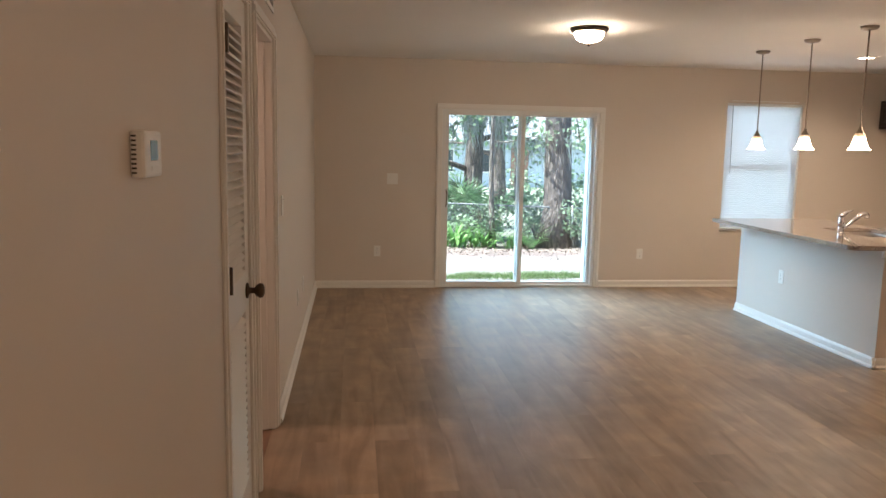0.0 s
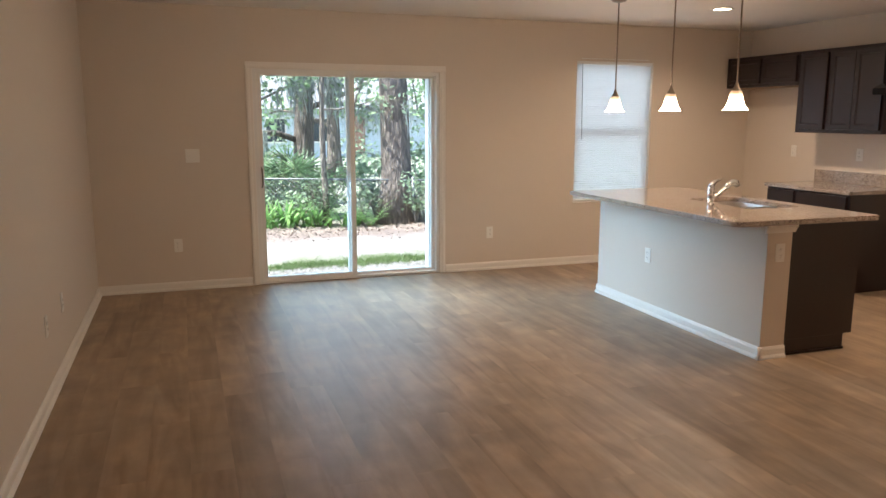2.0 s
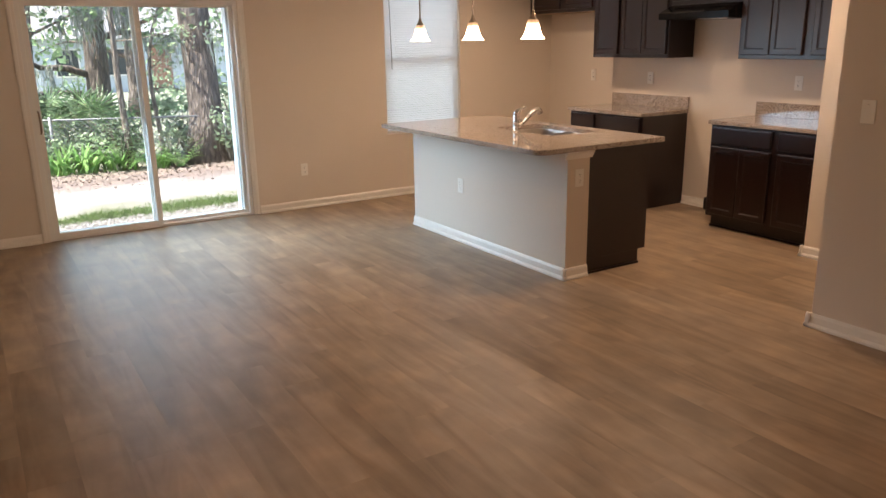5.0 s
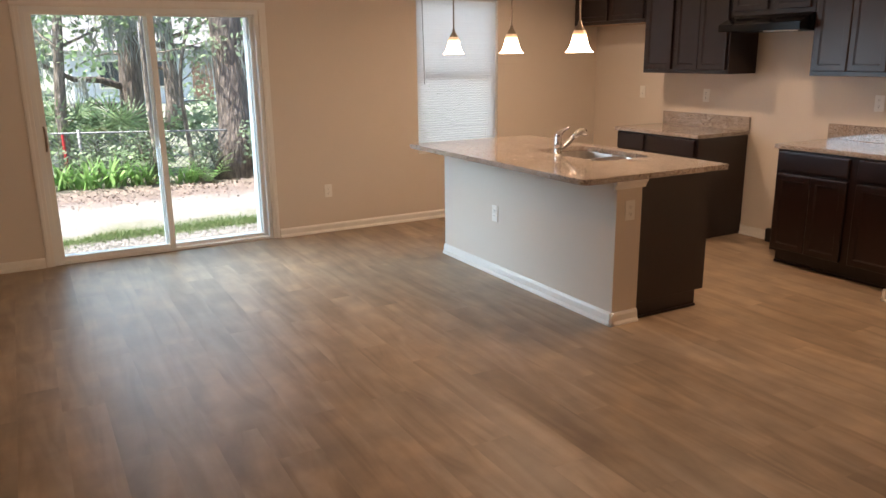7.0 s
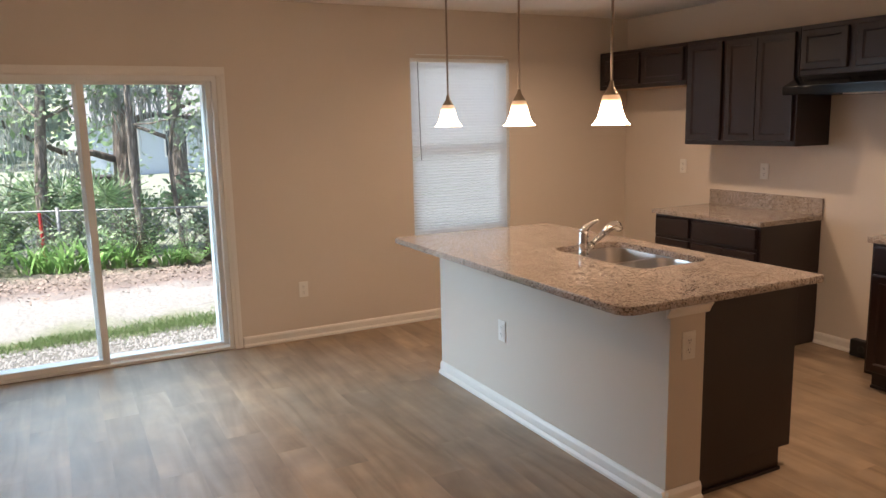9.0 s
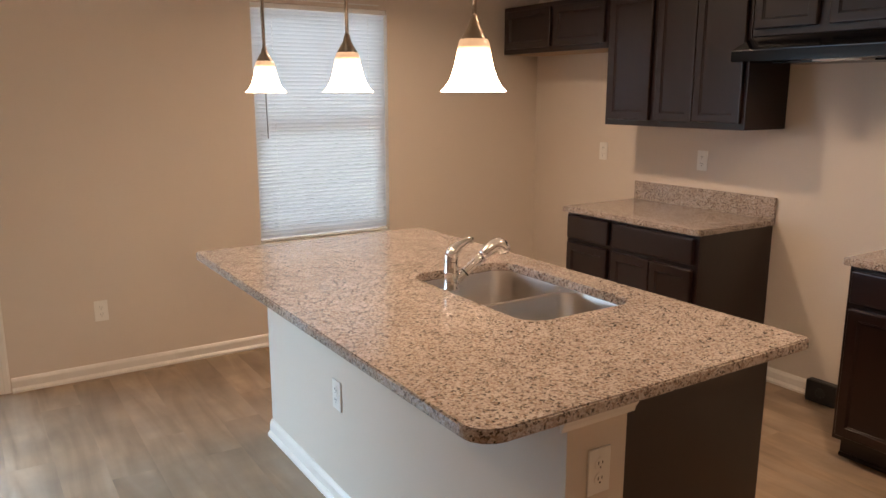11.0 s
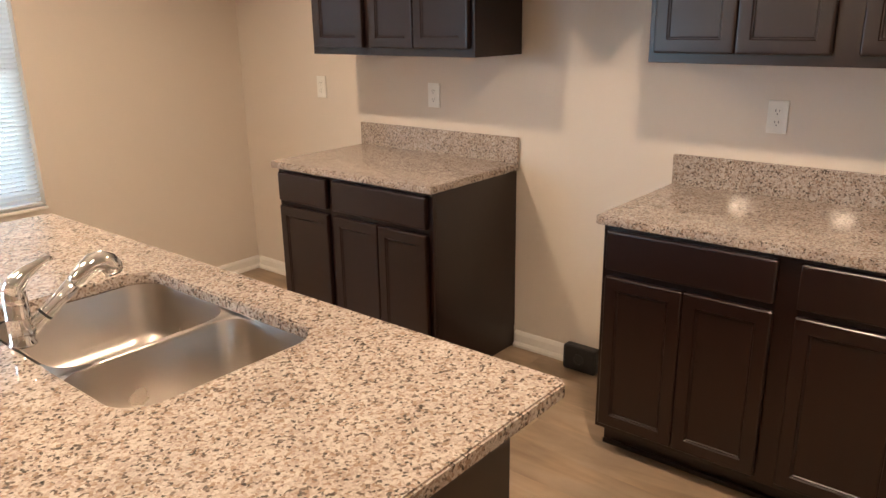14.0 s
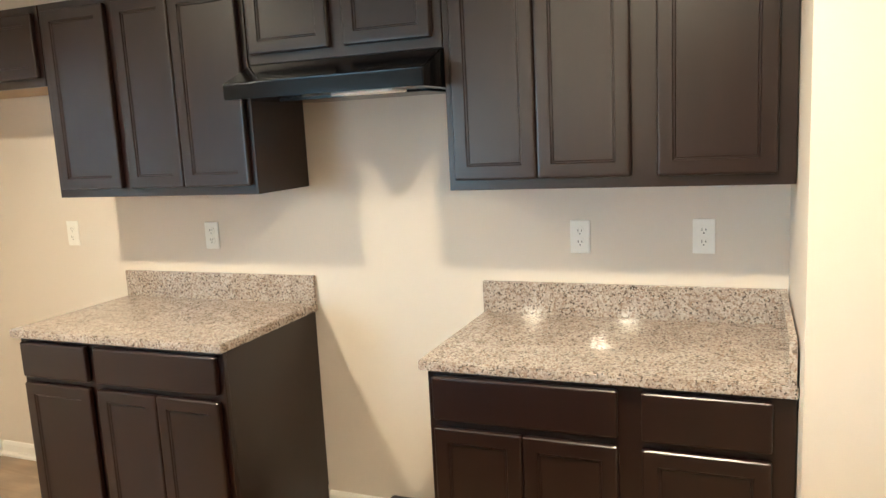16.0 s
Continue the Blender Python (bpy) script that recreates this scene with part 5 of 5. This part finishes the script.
for _ in range(16000):
    x, y = rnd.uniform(-2.0, 6.0), rnd.gauss(9.98, 0.13)
    if noise.noise((x * 1.4, y * 2.0, 4.0)) < -0.25 or y < 9.6:
        continue
    z, h, a = ground_z(x, y), rnd.uniform(0.02, 0.07), rnd.uniform(0, 6.28)
    w = 0.004
    q = len(vs)
    vs += [(x - w * math.cos(a), y - w * math.sin(a), z), (x + w * math.cos(a), y + w * math.sin(a), z), (x + rnd.gauss(0, 0.03), y + rnd.gauss(0, 0.03), z + h)]
    fs.append((q, q + 1, q + 2))
stuff("grass", vs, fs, GRASS, "green grass tufts along the gravel strip", "grass")
vs, fs = [], []
for _ in range(15000):
    x, y = rnd.uniform(-3, 7), rnd.gauss(13.4, 0.85)
    if y < 11.4:
        continue
    z, L, a = ground_z(x, y) + rnd.uniform(0.0, 0.025), rnd.uniform(0.02, 0.055), rnd.uniform(0, 6.28)
    d = Vector((math.cos(a), math.sin(a), rnd.gauss(0, 0.3))) * L
    s = Vector((-math.sin(a), math.cos(a), rnd.gauss(0, 0.4))) * L * 0.3
    p = Vector((x, y, z))
    q = len(vs)
    vs += [p, p + d * 0.5 + s, p + d, p + d * 0.5 - s]
    fs.append((q, q + 1, q + 2, q + 3))
stuff("leaf_litter", [tuple(v) for v in vs], fs, LITTER, "brown fallen leaves below the fence", "leaf litter")
# undergrowth and far woods
rnd = random.Random(12)
cent = [((rnd.uniform(-9, 13), rnd.uniform(17, 32), rnd.uniform(-0.4, 0.6)), rnd.uniform(0.4, 0.9)) for _ in range(80)]
vs, fs = leaf_cloud(rnd, cent, 9000, 0.15, 1.0, 0.1)
stuff("undergrowth", [tuple(v) for v in vs], fs, LEAF_LIGHT, "tangled green undergrowth in the woods", "undergrowth")
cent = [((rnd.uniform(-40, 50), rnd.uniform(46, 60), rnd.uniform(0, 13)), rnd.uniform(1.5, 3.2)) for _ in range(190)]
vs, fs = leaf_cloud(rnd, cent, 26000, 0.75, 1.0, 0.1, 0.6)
stuff("far_woods", [tuple(v) for v in vs], fs, HAZED_LEAF, "far green woods with haze put into their colour and gaps of sky", "woods")

# neighbouring house far behind the trees
SIDING = mat("pale_blue_siding", (0.50, 0.55, 0.60), 0.7, scale=1, vary=0.06)
ROOFM = mat("grey_shingle", (0.20, 0.20, 0.21), 0.9, scale=6, vary=0.3)
hs = thing("house", (8.0, 41.0, ground_z(8.0, 41)), "pale blue single-storey house behind the trees", "house")
part("wall", box((3.0, 38.0, -0.42), (14.0, 44.0, 1.95)), SIDING, hs)
bm = bmesh.new()
for y, z in ((37.5, 1.9), (41, 3.4), (44.5, 1.9)):
    for x in (2.5, 14.5):
        bm.verts.new((x, y, z))
bm.verts.ensure_lookup_table()
bm.faces.new([bm.verts[i] for i in (0, 1, 3, 2)])
bm.faces.new([bm.verts[i] for i in (2, 3, 5, 4)])
bm.faces.new([bm.verts[i] for i in (0, 2, 4)])
bm.faces.new([bm.verts[i] for i in (1, 3, 5)])
bm.faces.new([bm.verts[i] for i in (0, 4, 5, 1)])
part("roof", bm, ROOFM, hs)
for x in (4.0, 6.0, 9.6):
    wd = part("window", box((x, 37.93, 0.3), (x + 1.0, 38.0, 1.5), 0.01), TRIM, hs)
    part("pane", box((x + 0.07, 37.91, 0.37), (x + 0.93, 37.935, 1.43)), mat("dark_glass", (0.05, 0.06, 0.07), 0.1), wd, "dark window pane")
part("door", box((7.9, 37.94, -0.40), (8.8, 38.0, 1.6), 0.01), mat("orange_door", (0.32, 0.17, 0.12), 0.5), hs, "orange-brown door")
tb = thing("picnic_table", (2.45, 20.0, ground_z(2.45, 20)), "dark wooden table standing in the woods", "table")
DT = mat("weathered_wood", (0.06, 0.05, 0.045), 0.8, vary=0.3)
gz = ground_z(2.45, 20)
part("tabletop", box((1.85, 19.6, gz + 0.98), (2.72, 20.4, gz + 1.03), 0.005), DT, tb)
for x in (1.95, 2.62):
    for y in (19.7, 20.3):
        part("leg", box((x - 0.04, y - 0.04, gz - 0.02), (x + 0.04, y + 0.04, gz + 0.98)), DT, tb)

# ---- floor planks ----
floor = bpy.data.objects["floor"]
PW, PL = 0.18, 1.2
plank_me = {}


def plank_mesh(length):
    key = round(length, 2)
    if key not in plank_me:
        bm = bmesh.new()
        hx, hy = PW / 2, length / 2
        lo = [bm.verts.new((sx * hx, sy * hy, -0.005)) for sx, sy in ((-1, -1), (1, -1), (1, 1), (-1, 1))]
        mid = [bm.verts.new((sx * hx, sy * hy, -0.0003)) for sx, sy in ((-1, -1), (1, -1), (1, 1), (-1, 1))]
        hi = [bm.verts.new((sx * (hx - 0.0004), sy * (hy - 0.0004), 0)) for sx, sy in ((-1, -1), (1, -1), (1, 1), (-1, 1))]
        for a, b in ((lo, mid), (mid, hi)):
            for k in range(4):
                bm.faces.new((a[k], a[(k + 1) % 4], b[(k + 1) % 4], b[k]))
        bm.faces.new(hi)
        me = bpy.data.meshes.new("plank")
        bm.to_mesh(me)
        bm.free()
        me.materials.append(PLANK)
        plank_me[key] = me
    return plank_me[key]


rng = random.Random(5)
x = XL - 0.02 + PW / 2
offs = 0.6
while x < XR + 0.02:
    offs = rng.choice([o for o in (0.3, 0.6, 0.9, 1.2) if o != offs])
    y, first = YF, True
    while y < YB - 0.01:
        ln = min(offs if first else PL, YB + 0.0 - y)
        first = False
        if not (x > 4.45 and y + ln < 3.85) and not (x > 5.6 and y + ln < 4.6):
            ob = new("plank", plank_mesh(ln))
            ob.parent = floor
            ob.location = (x, y + ln / 2, 0)
        y += ln
    x += PW
